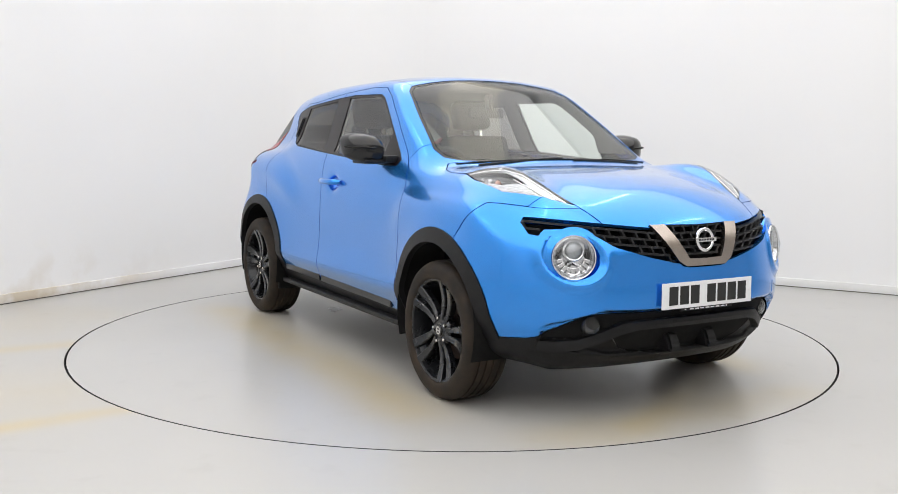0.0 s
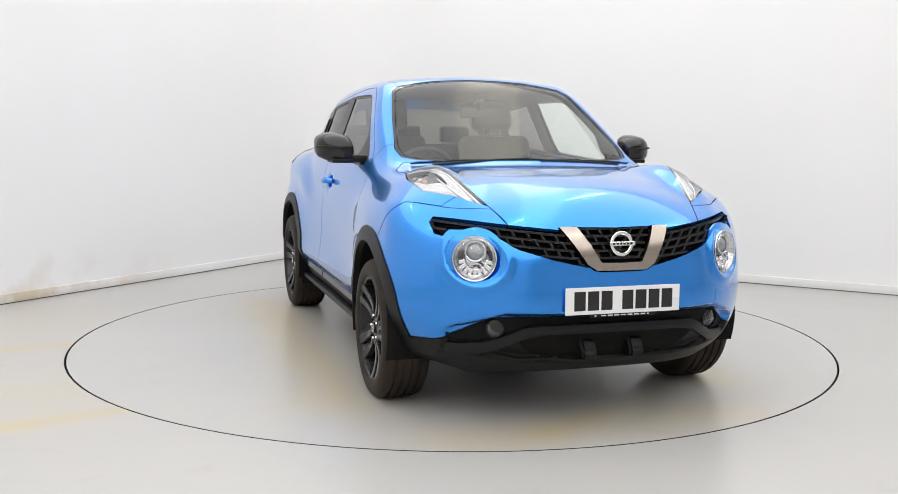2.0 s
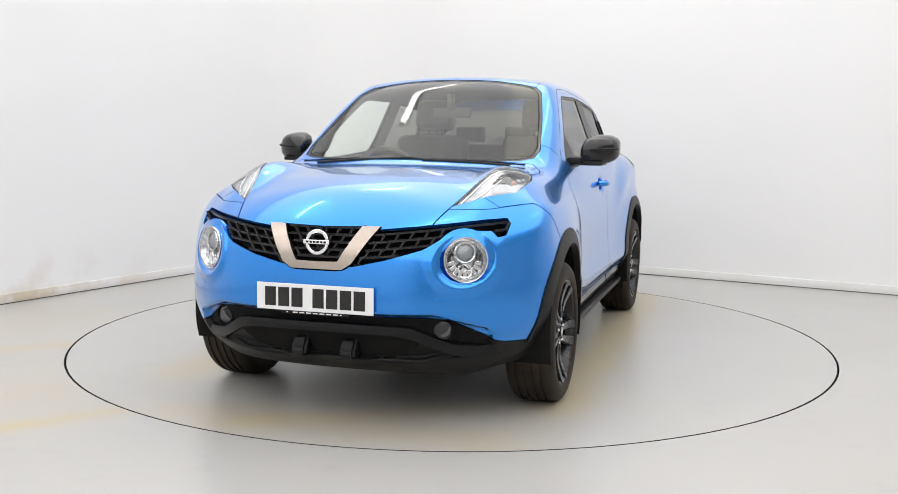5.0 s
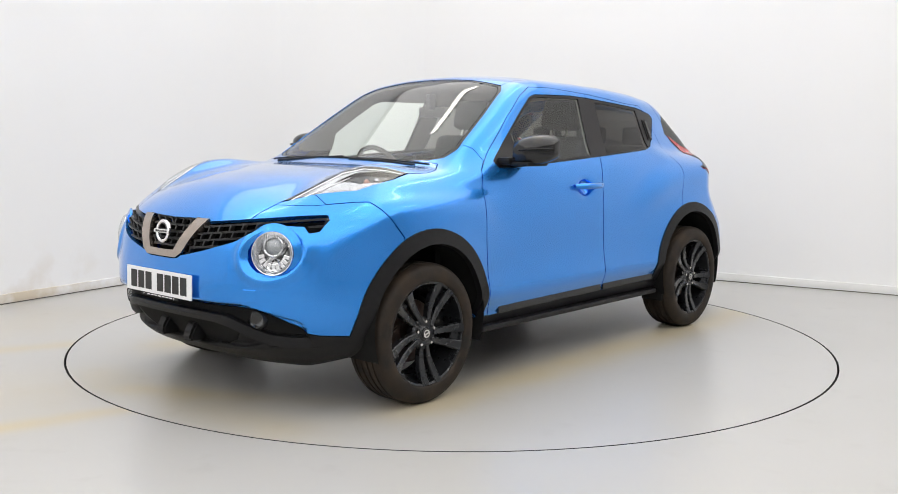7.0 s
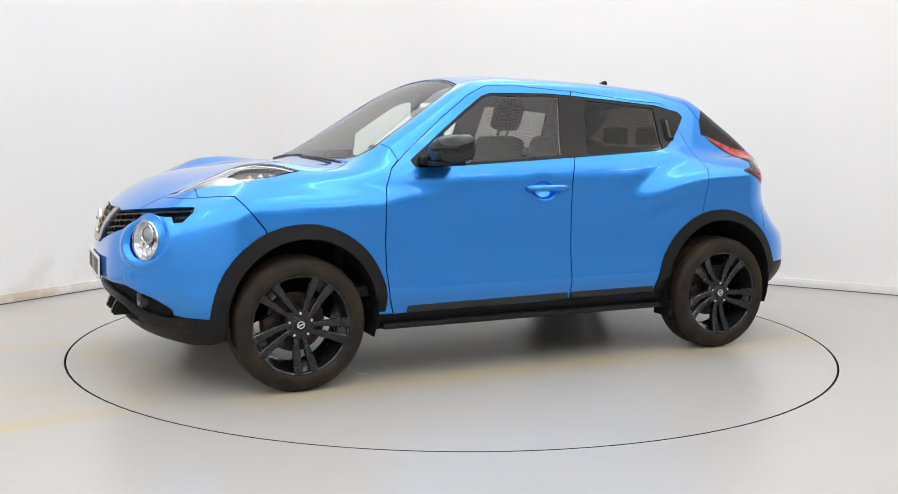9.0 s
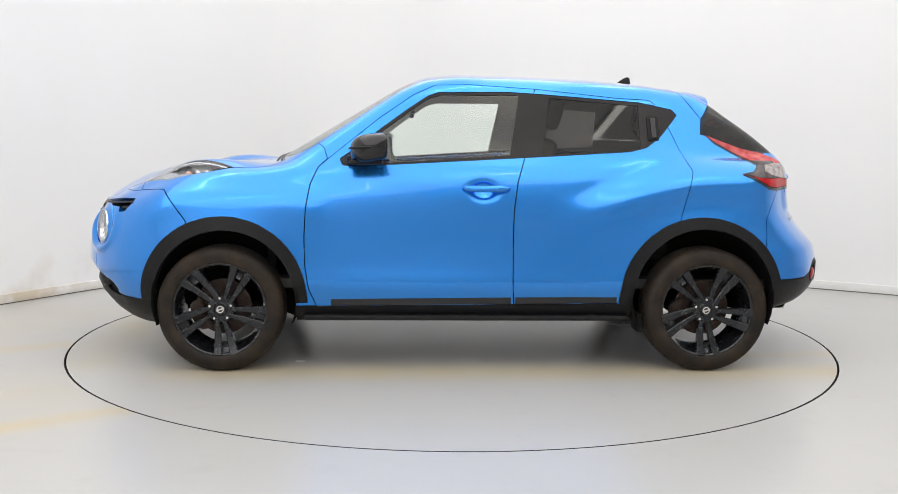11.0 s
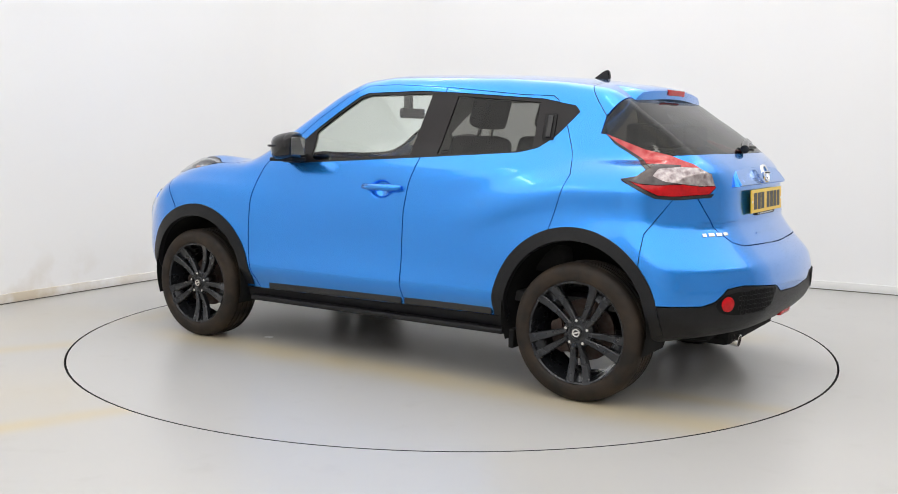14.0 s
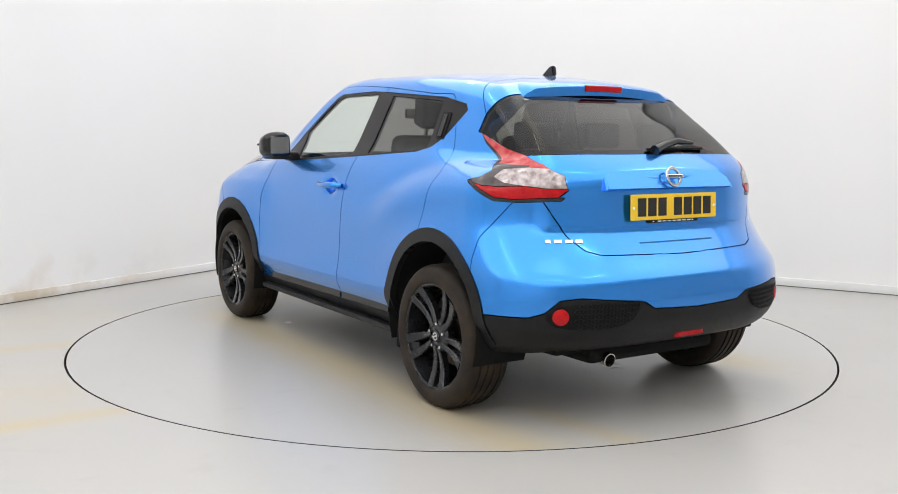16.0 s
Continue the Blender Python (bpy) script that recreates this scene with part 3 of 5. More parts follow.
# name, axes of the outline (side xz, front/rear yz, top xy), outline, where it counts; the first that holds a face takes it
OUTLINES = [
    ("opening_front", "xz", opening(1.244, .375, .360), ALL),
    ("opening_rear", "xz", opening(-1.243, .388, .364), ALL),
    ("arch_front", "xz", opening(1.250, .377, .427, .355), ALL),
    ("arch_rear", "xz", opening(-1.235, .387, .425, .355), ALL),
    ("side_glass", "xz", SIDE_GLASS, ALL),
    ("door_glass", "xz", DOOR_GLASS, ALL),
    ("pillar_trim", "xz", DLO, ALL),
    ("lamp_dark", "xy", [(1.225, .688), (1.33, .652), (1.46, .617), (1.585, .605), (1.53, .645), (1.50, .672), (1.41, .699), (1.34, .708)], ABOVE),
    ("headlamp", "xy", [(1.80, .487), (1.6, .535), (1.42, .588), (1.28, .645), (1.215, .690), (1.34, .716), (1.45, .713), (1.55, .700), (1.65, .635), (1.735, .558)], ABOVE),
    ("round_lamp", "yz", circle(.588, .725, .0905), FORE),
    ("chevron", "yz", [(.252, .852), (.172, .853), (.09, .714), (-.1, .710), (-.1, .676), (.113, .677), (.154, .703)], FORE),
    ("grille", "yz", [(-.1, .846), (.172, .852), (.256, .842), (.40, .856), (.527, .868), (.621, .878), (.705, .882), (.722, .862), (.715, .818), (.69, .812), (.665, .838),
                      (.588, .842), (.527, .833), (.433, .770), (.291, .727), (.149, .695), (.09, .70), (-.1, .70)], FORE),
    ("bonnet", "xy", [(2.3, -.1), (2.3, .40), (2.0, .425), (1.8, .487), (1.6, .535), (1.42, .588), (1.28, .645), (1.215, .690), (1.1, .700), (1.02, .682), (.955, .635), (.985, .45),
                      (1.015, .2), (1.02, -.1)], ABOVE),
    ("windscreen", "xy", [(.63 + (x - .63) * .962, y * .972) for x, y in SCREEN], ABOVE),
    ("screen_seal", "xy", SCREEN, ABOVE),
    ("tail_rim", "xz", [(-1.285, 1.24), (-1.345, 1.199), (-1.47, 1.131), (-1.552, 1.087), (-1.509, 1.05), (-1.536, 1.08), (-1.468, 1.12), (-1.34, 1.19)], ALL),
    ("tail_foot", "xz", [(-1.444, 1.036), (-1.525, .994), (-1.60, .954), (-1.66, .949), (-1.775, .957), (-1.782, .970), (-1.66, .961), (-1.605, .967), (-1.53, 1.007), (-1.47, 1.037)], ALL),
    ("tail_clear", "xz", [(-1.585, 1.083), (-1.66, 1.092), (-1.735, 1.088), (-1.82, 1.07), (-1.82, 1.008), (-1.74, 1.008), (-1.68, 1.018), (-1.62, 1.030), (-1.575, 1.052)],
     lambda c, n: inside(TAIL_LAMP, c.x, c.z)),
    ("tail_smoke", "xz", [(-1.444, 1.037), (-1.509, 1.05), (-1.536, 1.08), (-1.50, 1.104), (-1.55, 1.104), (-1.66, 1.100), (-1.66, 1.092), (-1.585, 1.083), (-1.575, 1.052), (-1.62, 1.030), (-1.68, 1.018),
                          (-1.60, 1.014), (-1.54, 1.018)], ALL),
    ("tail_arm", "xz", [(-1.28, 1.25), (-1.48, 1.18), (-1.60, 1.15), (-1.78, 1.115), (-1.82, 1.07), (-1.735, 1.088), (-1.66, 1.092), (-1.66, 1.100), (-1.55, 1.104), (-1.50, 1.104), (-1.468, 1.12), (-1.34, 1.19)], lambda c, n: inside(TAIL_LAMP, c.x, c.z)),
    ("tail_lamp", "xz", TAIL_LAMP, ALL),
    ("rear_glass", "xz", [(-1.262, 1.24), (-1.272, 1.322), (-1.345, 1.425), (-1.36, 1.6), (-2.2, 1.6), (-2.2, 1.150), (-1.72, 1.150), (-1.60, 1.142), (-1.48, 1.168), (-1.29, 1.236)], ALL),
    ("spoiler", "xz", [(-1.10, 1.60), (-1.155, 1.475), (-1.272, 1.322), (-1.345, 1.425), (-1.36, 1.6)], ALL),
    ("roof", "xy", [(.25, -.1), (.255, .25), (.285, .49), (.0, .50), (-.5, .505), (-1.0, .49), (-1.13, .475), (-1.15, -.1)], ABOVE),
    ("front_door", "xz", [(.677, 1.134), (.767, 1.057), (.806, .969), (.826, .851), (.834, .701), (.830, .55), (.811, .428), (.776, .335), (-.256, .346), (-.246, .449), (-.246, .688),
                          (-.249, .836), (-.268, .982), (-.306, 1.112), (-.37, 1.474), (-.025, 1.495), (.16, 1.491), (.275, 1.438), (.453, 1.314)], lambda c, n: c.y > 0.45),
    ("rear_door", "xz", [(-.37, 1.474), (-.816, 1.43), (-.989, 1.422), (-1.018, 1.401), (-1.094, 1.264), (-1.186, 1.05), (-1.09, .72), (-.80, .352), (-.256, .346), (-.246, .449),
                         (-.246, .688), (-.249, .836), (-.268, .982), (-.306, 1.112)], lambda c, n: c.y > 0.45),
    ("intake", "yz", [(-.1, .30), (.28, .30), (.35, .325), (.41, .385), (.36, .418), (-.1, .422)], FORE),
    ("slot", "yz", [(-.1, .456), (.36, .452), (.47, .412), (.56, .374), (.66, .372), (.665, .389), (.62, .419), (.526, .477), (.43, .486), (-.1, .484)], FORE),
    ("front_cladding", "yz", [(-.1, .487), (.43, .489), (.526, .480), (.62, .42), (.67, .388), (.72, .372), (.80, .364), (.95, .36), (.95, 0), (-.1, 0)], lambda c, n: c.x > 1.25),
    ("rear_cladding", "yz", [(-.1, .50), (.25, .515), (.31, .55), (.58, .572), (.66, .562), (.71, .51), (.76, .490), (.95, .486), (.95, 0), (-.1, 0)], lambda c, n: c.x < -1.25),
    ("tailgate", "yz", [(-.1, .722), (.44, .735), (.50, .752), (.545, .80), (.60, .90), (.635, .965), (.66, 1.08), (.64, 1.20), (-.1, 1.25)], AFT),
    ("rear_bumper", "xz", [(-1.55, .45), (-1.57, .80), (-1.66, .952), (-1.75, .955), (-1.8, .955), (-2.3, .955), (-2.3, .3), (-1.6, .3)], ALL),
    ("front_bumper", "xz", [(2.3, .3), (2.3, .92), (1.74, .92), (1.60, .935), (1.554, .935), (1.495, .866), (1.43, .78), (1.43, .3)], ALL),
    ("sill", "xz", [(.95, .335), (-.256, .346), (-.95, .352), (-.95, 0), (.95, 0)], ALL),
    ("front_wing", "xz", [(1.7, 1.3), (1.7, .3), (.74, .3), (.776, .335), (.811, .428), (.830, .55), (.834, .701), (.826, .851), (.806, .969), (.767, 1.057), (.72, 1.10), (.745, 1.16), (1.0, 1.3)], ALL),
]


def cut_shell():
    S, quads = half_shell()
    bm = bmesh.new()
    vs = [bm.verts.new(tuple(p)) for p in S]
    for q in quads:
        ps = [vs[i] for i in q]
        if len({tuple(np.round(v.co, 6)) for v in ps}) == 4:
            bm.faces.new(ps)
    bmesh.ops.recalc_face_normals(bm, faces=bm.faces[:])
    if max(bm.faces, key=lambda f: f.calc_center_median().z).normal.z < 0:
        bmesh.ops.reverse_faces(bm, faces=bm.faces[:])
    bm.normal_update()
    axes = {"xz": (0, 2), "yz": (1, 2), "xy": (0, 1)}
    for name, ax, poly, where in OUTLINES:
        i, j = axes[ax]
        us, ws = [p[0] for p in poly], [p[1] for p in poly]
        u0, u1, w0, w1 = min(us) - .03, max(us) + .03, min(ws) - .03, max(ws) + .03
        pool = []
        for f in bm.faces:
            c = f.calc_center_median()
            if u0 < c[i] < u1 and w0 < c[j] < w1 and where(c, f.normal):
                pool.append(f)
        for (a, b), (c, d) in zip(poly, poly[1:] + poly[:1]):
            lo_u, hi_u, lo_w, hi_w = min(a, c) - .004, max(a, c) + .004, min(b, d) - .004, max(b, d) + .004
            sel = []
            for f in pool:
                if not f.is_valid:
                    continue
                fu, fw = [v.co[i] for v in f.verts], [v.co[j] for v in f.verts]
                if max(fu) > lo_u and min(fu) < hi_u and max(fw) > lo_w and min(fw) < hi_w:
                    sel.append(f)
            if not sel:
                continue
            normal = [0, 0, 0]
            normal[i], normal[j] = d - b, a - c
            at = [0, 0, 0]
            at[i], at[j] = a, b
            geom = set(sel)
            for f in sel:
                geom.update(f.edges)
                geom.update(f.verts)
            r = bmesh.ops.bisect_plane(bm, geom=list(geom), dist=1e-5, plane_co=at, plane_no=Vector(normal).normalized())
            pool = [f for f in pool if f.is_valid] + [g for g in r["geom"] if isinstance(g, bmesh.types.BMFace)]
            pool = list(dict.fromkeys(pool))
    bm.normal_update()
    groups = {}
    for f in bm.faces:
        c = f.calc_center_median()
        for name, ax, poly, where in OUTLINES:
            i, j = axes[ax]
            if where(c, f.normal) and inside(poly, c[i], c[j]):
                break
        else:
            name = "body_side" if c.z > 0.30 else "underbody"
        groups.setdefault(name, []).append([tuple(v.co) for v in f.verts])
    bm.free()
    return groups


def skin(name, polys, both=True, mirror=False, gap=0.0028, depth=0.018, sink=0.0):
    """A panel of the outer skin with turned-in edges. both: it spans the middle line; mirror: the right-hand one."""
    ids, pts, faces = {}, [], []
    for poly in polys:
        f = []
        for p in poly:
            k = tuple(round(c, 5) for c in p)
            if k not in ids:
                ids[k] = len(pts)
                pts.append(p)
            if not f or f[-1] != ids[k]:
                f.append(ids[k])
        if len(set(f)) == len(f) > 2:
            faces.append(f)
    P = np.array(pts)
    N = gradient(P)
    count = {}
    for f in faces:
        for a, b in zip(f, f[1:] + f[:1]):
            count.setdefault((min(a, b), max(a, b)), []).append((a, b))
    rim = [e[0] for k, e in count.items() if len(e) == 1 and not (abs(P[k[0], 1]) < 1e-4 and abs(P[k[1], 1]) < 1e-4)]
    inward = np.zeros_like(P)
    centre = {}
    for f in faces:
        c = P[f].mean(0)
        for v in f:
            centre.setdefault(v, []).append(c)
    for a, b in rim:
        d = P[b] - P[a]
        m = np.cross((N[a] + N[b]) / 2, d)
        m = m / max(np.linalg.norm(m), 1e-9)
        mid = (np.mean(centre[a], 0) + np.mean(centre[b], 0)) / 2 - (P[a] + P[b]) / 2
        if m @ mid < 0:
            m = -m
        inward[a] += m
        inward[b] += m
    ln = np.linalg.norm(inward, axis=1, keepdims=True)
    inward = np.where(ln > 1e-6, inward / np.maximum(ln, 1e-6), 0)
    P = P + inward * gap - N * sink
    V, NN, F = list(P), list(N), [list(f) for f in faces]
    edge = {}
    for a, b in rim:
        for v in (a, b):
            if v not in edge:
                edge[v] = len(V)
                out = -inward[v]
                V += [P[v], P[v] - N[v] * depth]
                NN += [out, out]
        F.append([edge[b], edge[a], edge[a] + 1, edge[b] + 1])
    V, NN = np.array(V), np.array(NN)
    flip = np.array([1, -1, 1])
    if both:
        n = len(V)
        V, NN = np.concatenate([V, V * flip]), np.concatenate([NN, NN * flip])
        F = F + [[i + n for i in f[::-1]] for f in F]
    elif mirror:
        V, NN, F = V * flip, NN * flip, [f[::-1] for f in F]
    return mesh_of(name, V, F, NN)


car = tagged(new("car"), "metallic blue compact crossover car with black alloy wheels on the turntable", "car")
SHELL = cut_shell()
# the red lens ends below the clear band
SHELL["tail_arm"] += [f for f in SHELL["tail_lamp"] if min(p[2] for p in f) > 1.03]
SHELL["tail_lamp"] = [f for f in SHELL["tail_lamp"] if min(p[2] for p in f) <= 1.03]
LEFT_RIGHT = (False, True)


def panel(name, key, mat, parent=None, both=False, label="", **k):
    if key not in SHELL:
        return []
    return [part(name, skin(name, SHELL[key], both, m, **k), mat, parent or car, label) for m in ((False,) if both else LEFT_RIGHT)]


panel("bonnet", "bonnet", PAINT, both=True)
panel("roof", "roof", PAINT, both=True)
panel("body_side", "body_side", PAINT, gap=0.001)
panel("front_wing", "front_wing", PAINT)
front_doors = panel("front_door", "front_door", PAINT)
rear_doors = panel("rear_door", "rear_door", PAINT)
panel("front_bumper", "front_bumper", PAINT, both=True, depth=0.05)
panel("rear_bumper", "rear_bumper", PAINT, both=True)
tailgate = panel("tailgate", "tailgate", PAINT, both=True)[0]
panel("spoiler", "spoiler", PAINT, both=True)
panel("front_lower_bumper", "front_cladding", PLASTIC, both=True, label="black textured plastic lower bumper")
panel("rear_lower_bumper", "rear_cladding", PLASTIC, both=True, label="black textured plastic lower bumper")
panel("air_intake", "intake", LINER, both=True, label="dark lower air intake", gap=0)
panel("upper_slot", "slot", LINER, both=True, label="dark slot below the plate", gap=0)
panel("sill", "sill", PLASTIC, label="black plastic sill")
panel("wheel_arch_trim", "arch_front", PLASTIC, label="black plastic wheel arch trim", gap=0.0, depth=0.03, sink=-0.006)
panel("wheel_arch_trim", "arch_rear", PLASTIC, label="black plastic wheel arch trim", gap=0.0, depth=0.03, sink=-0.006)
panel("underbody", "underbody", LINER, both=True, gap=0)
panel("windscreen", "windscreen", FRONT_GLASS, both=True, label="clear laminated windscreen", gap=0.003, depth=0.004, sink=0.004)
panel("windscreen_seal", "screen_seal", GLOSS_BLACK, both=True, label="black windscreen border", gap=0.0015, depth=0.01, sink=0.003)
panel("rear_window", "rear_glass", REAR_GLASS, tailgate, both=True, label="dark tinted rear window", gap=0.003, depth=0.004, sink=0.003)
for doors, key, mat in ((front_doors, "side_glass", FRONT_GLASS), (rear_doors, "door_glass", PRIVACY_GLASS)):
    for m in LEFT_RIGHT:
        part("window", skin("window", SHELL[key], False, m, gap=0.001, depth=0.004, sink=0.006), mat, doors[m], "clear side window" if mat is FRONT_GLASS else "dark tinted side window")
panel("pillar_trim", "pillar_trim", PILLAR, label="black window surround", gap=0.001, depth=0.012, sink=0.002)
for side, lamp in zip(LEFT_RIGHT, panel("tail_lamp", "tail_lamp", RED_LENS, label="red boomerang tail lamp", sink=-0.003)):
    part("clear_lens", skin("clear_lens", SHELL["tail_clear"], False, side, sink=-0.003, gap=0.0005), TAIL_CLEAR, lamp, "clear ribbed lens band")
    part("smoked_lens", skin("smoked_lens", SHELL["tail_smoke"], False, side, sink=-0.003, gap=0.0), SMOKED_LENS, lamp, "smoked grey lens point")
    part("upper_lens", skin("upper_lens", SHELL["tail_arm"], False, side, sink=-0.003, gap=0.0), PINK_LENS, lamp, "pale red upper lens arm")
    for key in ("tail_rim", "tail_foot"):
        part("lamp_edge", skin("lamp_edge", SHELL[key], False, side, sink=-0.001, gap=0.0), LAMP_BLACK, lamp, "black lamp edge")
for side in LEFT_RIGHT:
    whole = SHELL["headlamp"] + SHELL["lamp_dark"]
    lamp = part("headlamp", skin("headlamp", whole, False, side, sink=-0.003, depth=0.006), CLEAR_LENS, car, "clear upper running lamp on the wing")
    part("reflector", skin("reflector", SHELL["headlamp"], False, side, sink=0.010, gap=0.003, depth=0.02), LAMP_SILVER, lamp, "silver light guide")
    part("lamp_housing", skin("lamp_housing", whole, False, side, sink=0.034, gap=0.0, depth=-0.032), LAMP_BLACK, lamp, "black lamp housing")
    part("bezel", skin("bezel", SHELL["lamp_dark"], False, side, sink=0.024, gap=0.0, depth=-0.012), LAMP_BLACK, lamp, "black lamp bezel")
panel("grille_backing", "grille", LINER, both=True, sink=0.045)
panel("grille_chevron", "chevron", BRONZE_CHROME, both=True, label="smoked chrome V on the grille", sink=-0.008, depth=0.035)
lining = [f for k in ("body_side", "front_door", "rear_door", "pillar_trim", "roof", "spoiler") for f in SHELL[k]]
part("cabin_lining", skin("cabin_lining", [f for f in lining if min(p[2] for p in f) > 1.13 and f[0][0] > -1.3], True, gap=0.0, depth=0.0, sink=0.022), LINING, car, "grey cloth roof lining")
for doors, key in ((front_doors, "front_door"), (rear_doors, "rear_door")):
    for m in LEFT_RIGHT:
        part("door_card", skin("door_card", [f for f in SHELL[key] if max(p[2] for p in f) < 1.13], False, m, gap=0.01, depth=0.0, sink=0.05), TRIM, doors[m], "dark plastic inner door card")


def front_at(y, z):
    return float(on_body(np.array([[1.2, y, z]]), np.array([[1.0, 0, 0]]), 1.2)[0, 0])


def rear_at(y, z):
    return float(on_body(np.array([[-1.3, y, z]]), np.array([[-1.0, 0, 0]]), 1.0)[0, 0])


def side_at(x, z):
    return float(on_body(np.array([[x, 0.2, z]]), np.array([[0, 1.0, 0]]), 1.2)[0, 1])


def top_at(x, y):
    return float(on_body(np.array([[x, y, 0.8]]), np.array([[0, 0, 1.0]]), 1.2)[0, 2])


def normal_at(p):
    return Vector(gradient(np.array([p]))[0])


def facing(at, out, up=(0, 0, 1)):
    """A pose at a point with its z along out and its y as near up as can be."""
    z = Vector(out).normalized()
    x = Vector(up).cross(z).normalized()
    y = z.cross(x)
    m = Matrix((x, y, z)).transposed().to_4x4()
    m.translation = Vector(at)
    return m


# ---- wheels ----
def tyre_mesh():
    r, w = 0.326, 0.112
    prof = [(0.238, w - 0.022), (0.243, w - 0.008), (0.252, w - 0.003), (0.275, w), (0.298, w - 0.004), (0.312, w - 0.014), (0.319, w - 0.024), (0.3235, w - 0.034)]
    for c in (0.055, 0.018, -0.018, -0.055):
        prof += [(r, c + 0.006), (r - 0.007, c + 0.004), (r - 0.007, c - 0.004), (r, c - 0.006)]
    prof += [(0.3235, -w + 0.034), (0.319, -w + 0.024), (0.312, -w + 0.014), (0.298, -w + 0.004), (0.275, -w), (0.252, -w + 0.003), (0.243, -w + 0.01), (0.238, -w + 0.022)]
    bm = lathe(prof, 96)
    # moulded ring on the sidewall and the flat where it stands
    for f in bm.faces:
        f.smooth = True
    return bm


def spoke_arm(r0, r1, a0, a1, b0, b1, depth):
    """One arm between radii r0 and r1: sideways from a0..b0 at the hub to a1..b1 at the rim, z out of the wheel."""
    bm = bmesh.new()
    n = 5
    rows = []
    for i in range(n + 1):
        t = i / n
        r = r0 + (r1 - r0) * t
        a, b = a0 + (a1 - a0) * t, b0 + (b1 - b0) * t
        z = -0.006 - 0.022 * math.sin(math.pi * min(1, 0.15 + t * 0.85)) + 0.012 * t
        ch = min(0.004, (b - a) * 0.25)
        rows.append([bm.verts.new(q) for q in ((r, a, z - depth), (r, a, z - ch), (r, a + ch, z), (r, b - ch, z), (r, b, z - ch), (r, b, z - depth))])
    for p, q in zip(rows, rows[1:]):
        for k in range(6):
            bm.faces.new((p[k], p[(k + 1) % 6], q[(k + 1) % 6], q[k]))
    bm.faces.new(rows[0][::-1])
    bm.faces.new(rows[-1])
    bmesh.ops.recalc_face_normals(bm, faces=bm.faces[:])
    return bm


def wheel(x, side):
    """side: +1 left, -1 right. The wheel's z axis points out of the car."""
    hub = new("wheel")
    hub.parent = car
    hub["label"] = "anthracite twin-spoke alloy wheel with dusty tyre"
    hub.matrix_basis = Matrix.Translation((x, side * 0.770, 0.3235)) @ Matrix.Rotation(radians(-90 * side), 4, "X") @ Matrix.Rotation(radians(18 if x < 0 else 20 if side > 0 else -5), 4, "Z")
    tyre = tyre_mesh()
    m = hub.matrix_basis
    for v in tyre.verts:
        w = m @ v.co
        if w.z < 0.002:
            v.co = m.inverted() @ Vector((w.x, w.y * 1.0, 0.002))
    part("tyre", tyre, RUBBER, hub, "brown-dusted black tyre", smooth=50)
    face = 0.098
    rim = lathe([(0.243, face - 0.012), (0.246, face), (0.238, face + 0.002), (0.231, face - 0.003), (0.228, face - 0.02), (0.220, face - 0.05), (0.205, face - 0.10),
                 (0.205, -0.09), (0.235, -0.10), (0.243, -0.09)], 72)
    rim_ob = part("rim", rim, ALLOY, hub, "dark grey alloy rim", smooth=40)
    for k in range(5):
        turn = Matrix.Rotation(2 * math.pi * k / 5, 4, "Z") @ Matrix.Translation((0, 0, face))
        for arm in ((0.048, 0.236, -0.032, -0.046, -0.010, 0.000, 0.030), (0.056, 0.236, 0.001, 0.042, 0.023, 0.088, 0.030), (0.178, 0.236, -0.002, -0.004, 0.030, 0.046, 0.014)):
            bm = spoke_arm(*arm)
            if arm[0] > 0.1:
                bm.transform(Matrix.Translation((0, 0, -0.013)))
            bm.transform(turn)
            part("spoke", bm, ALLOY, hub, smooth=30)
        a = 2 * math.pi * (k + 0.5) / 5
        at = Matrix.Translation((0.057 * math.cos(a), 0.057 * math.sin(a), face - 0.024))
        part("wheel_nut", lathe([(0.0, 0.014), (0.007, 0.013), (0.009, 0.008), (0.009, -0.01)], 6, at), CHROME, hub, smooth=30)
    part("hub_disc", lathe([(0, face - 0.018), (0.030, face - 0.018), (0.036, face - 0.024), (0.068, face - 0.024), (0.076, face - 0.034), (0.070, face - 0.07)], 40), ALLOY, hub, smooth=35)
    cap = part("centre_cap", lathe([(0, face - 0.010), (0.024, face - 0.010), (0.0265, face - 0.013), (0.027, face - 0.02)], 32), GLOSS_BLACK, hub, "black centre cap", smooth=35)
    part("cap_ring", lathe([(0.013, face - 0.009), (0.019, face - 0.009), (0.019, face - 0.012), (0.013, face - 0.012)], 24, closed=True), CHROME, hub, smooth=40)
    part("cap_bar", box(-0.021, 0.021, -0.0035, 0.0035, face - 0.011, face - 0.008), CHROME, hub)
    part("brake_disc", lathe([(0.0, -0.0), (0.07, 0.0), (0.07, -0.012), (0.145, -0.012), (0.147, -0.02), (0.145, -0.034), (0.0, -0.034)], 48), STEEL, hub, "rusty brake disc", smooth=30)
    part("brake_caliper", prism([(0.085, -0.085), (0.155, -0.075), (0.175, 0.0), (0.155, 0.075), (0.085, 0.085), (0.095, 0)], -0.05, 0.018, 0.008), STEEL, hub)
    return hub


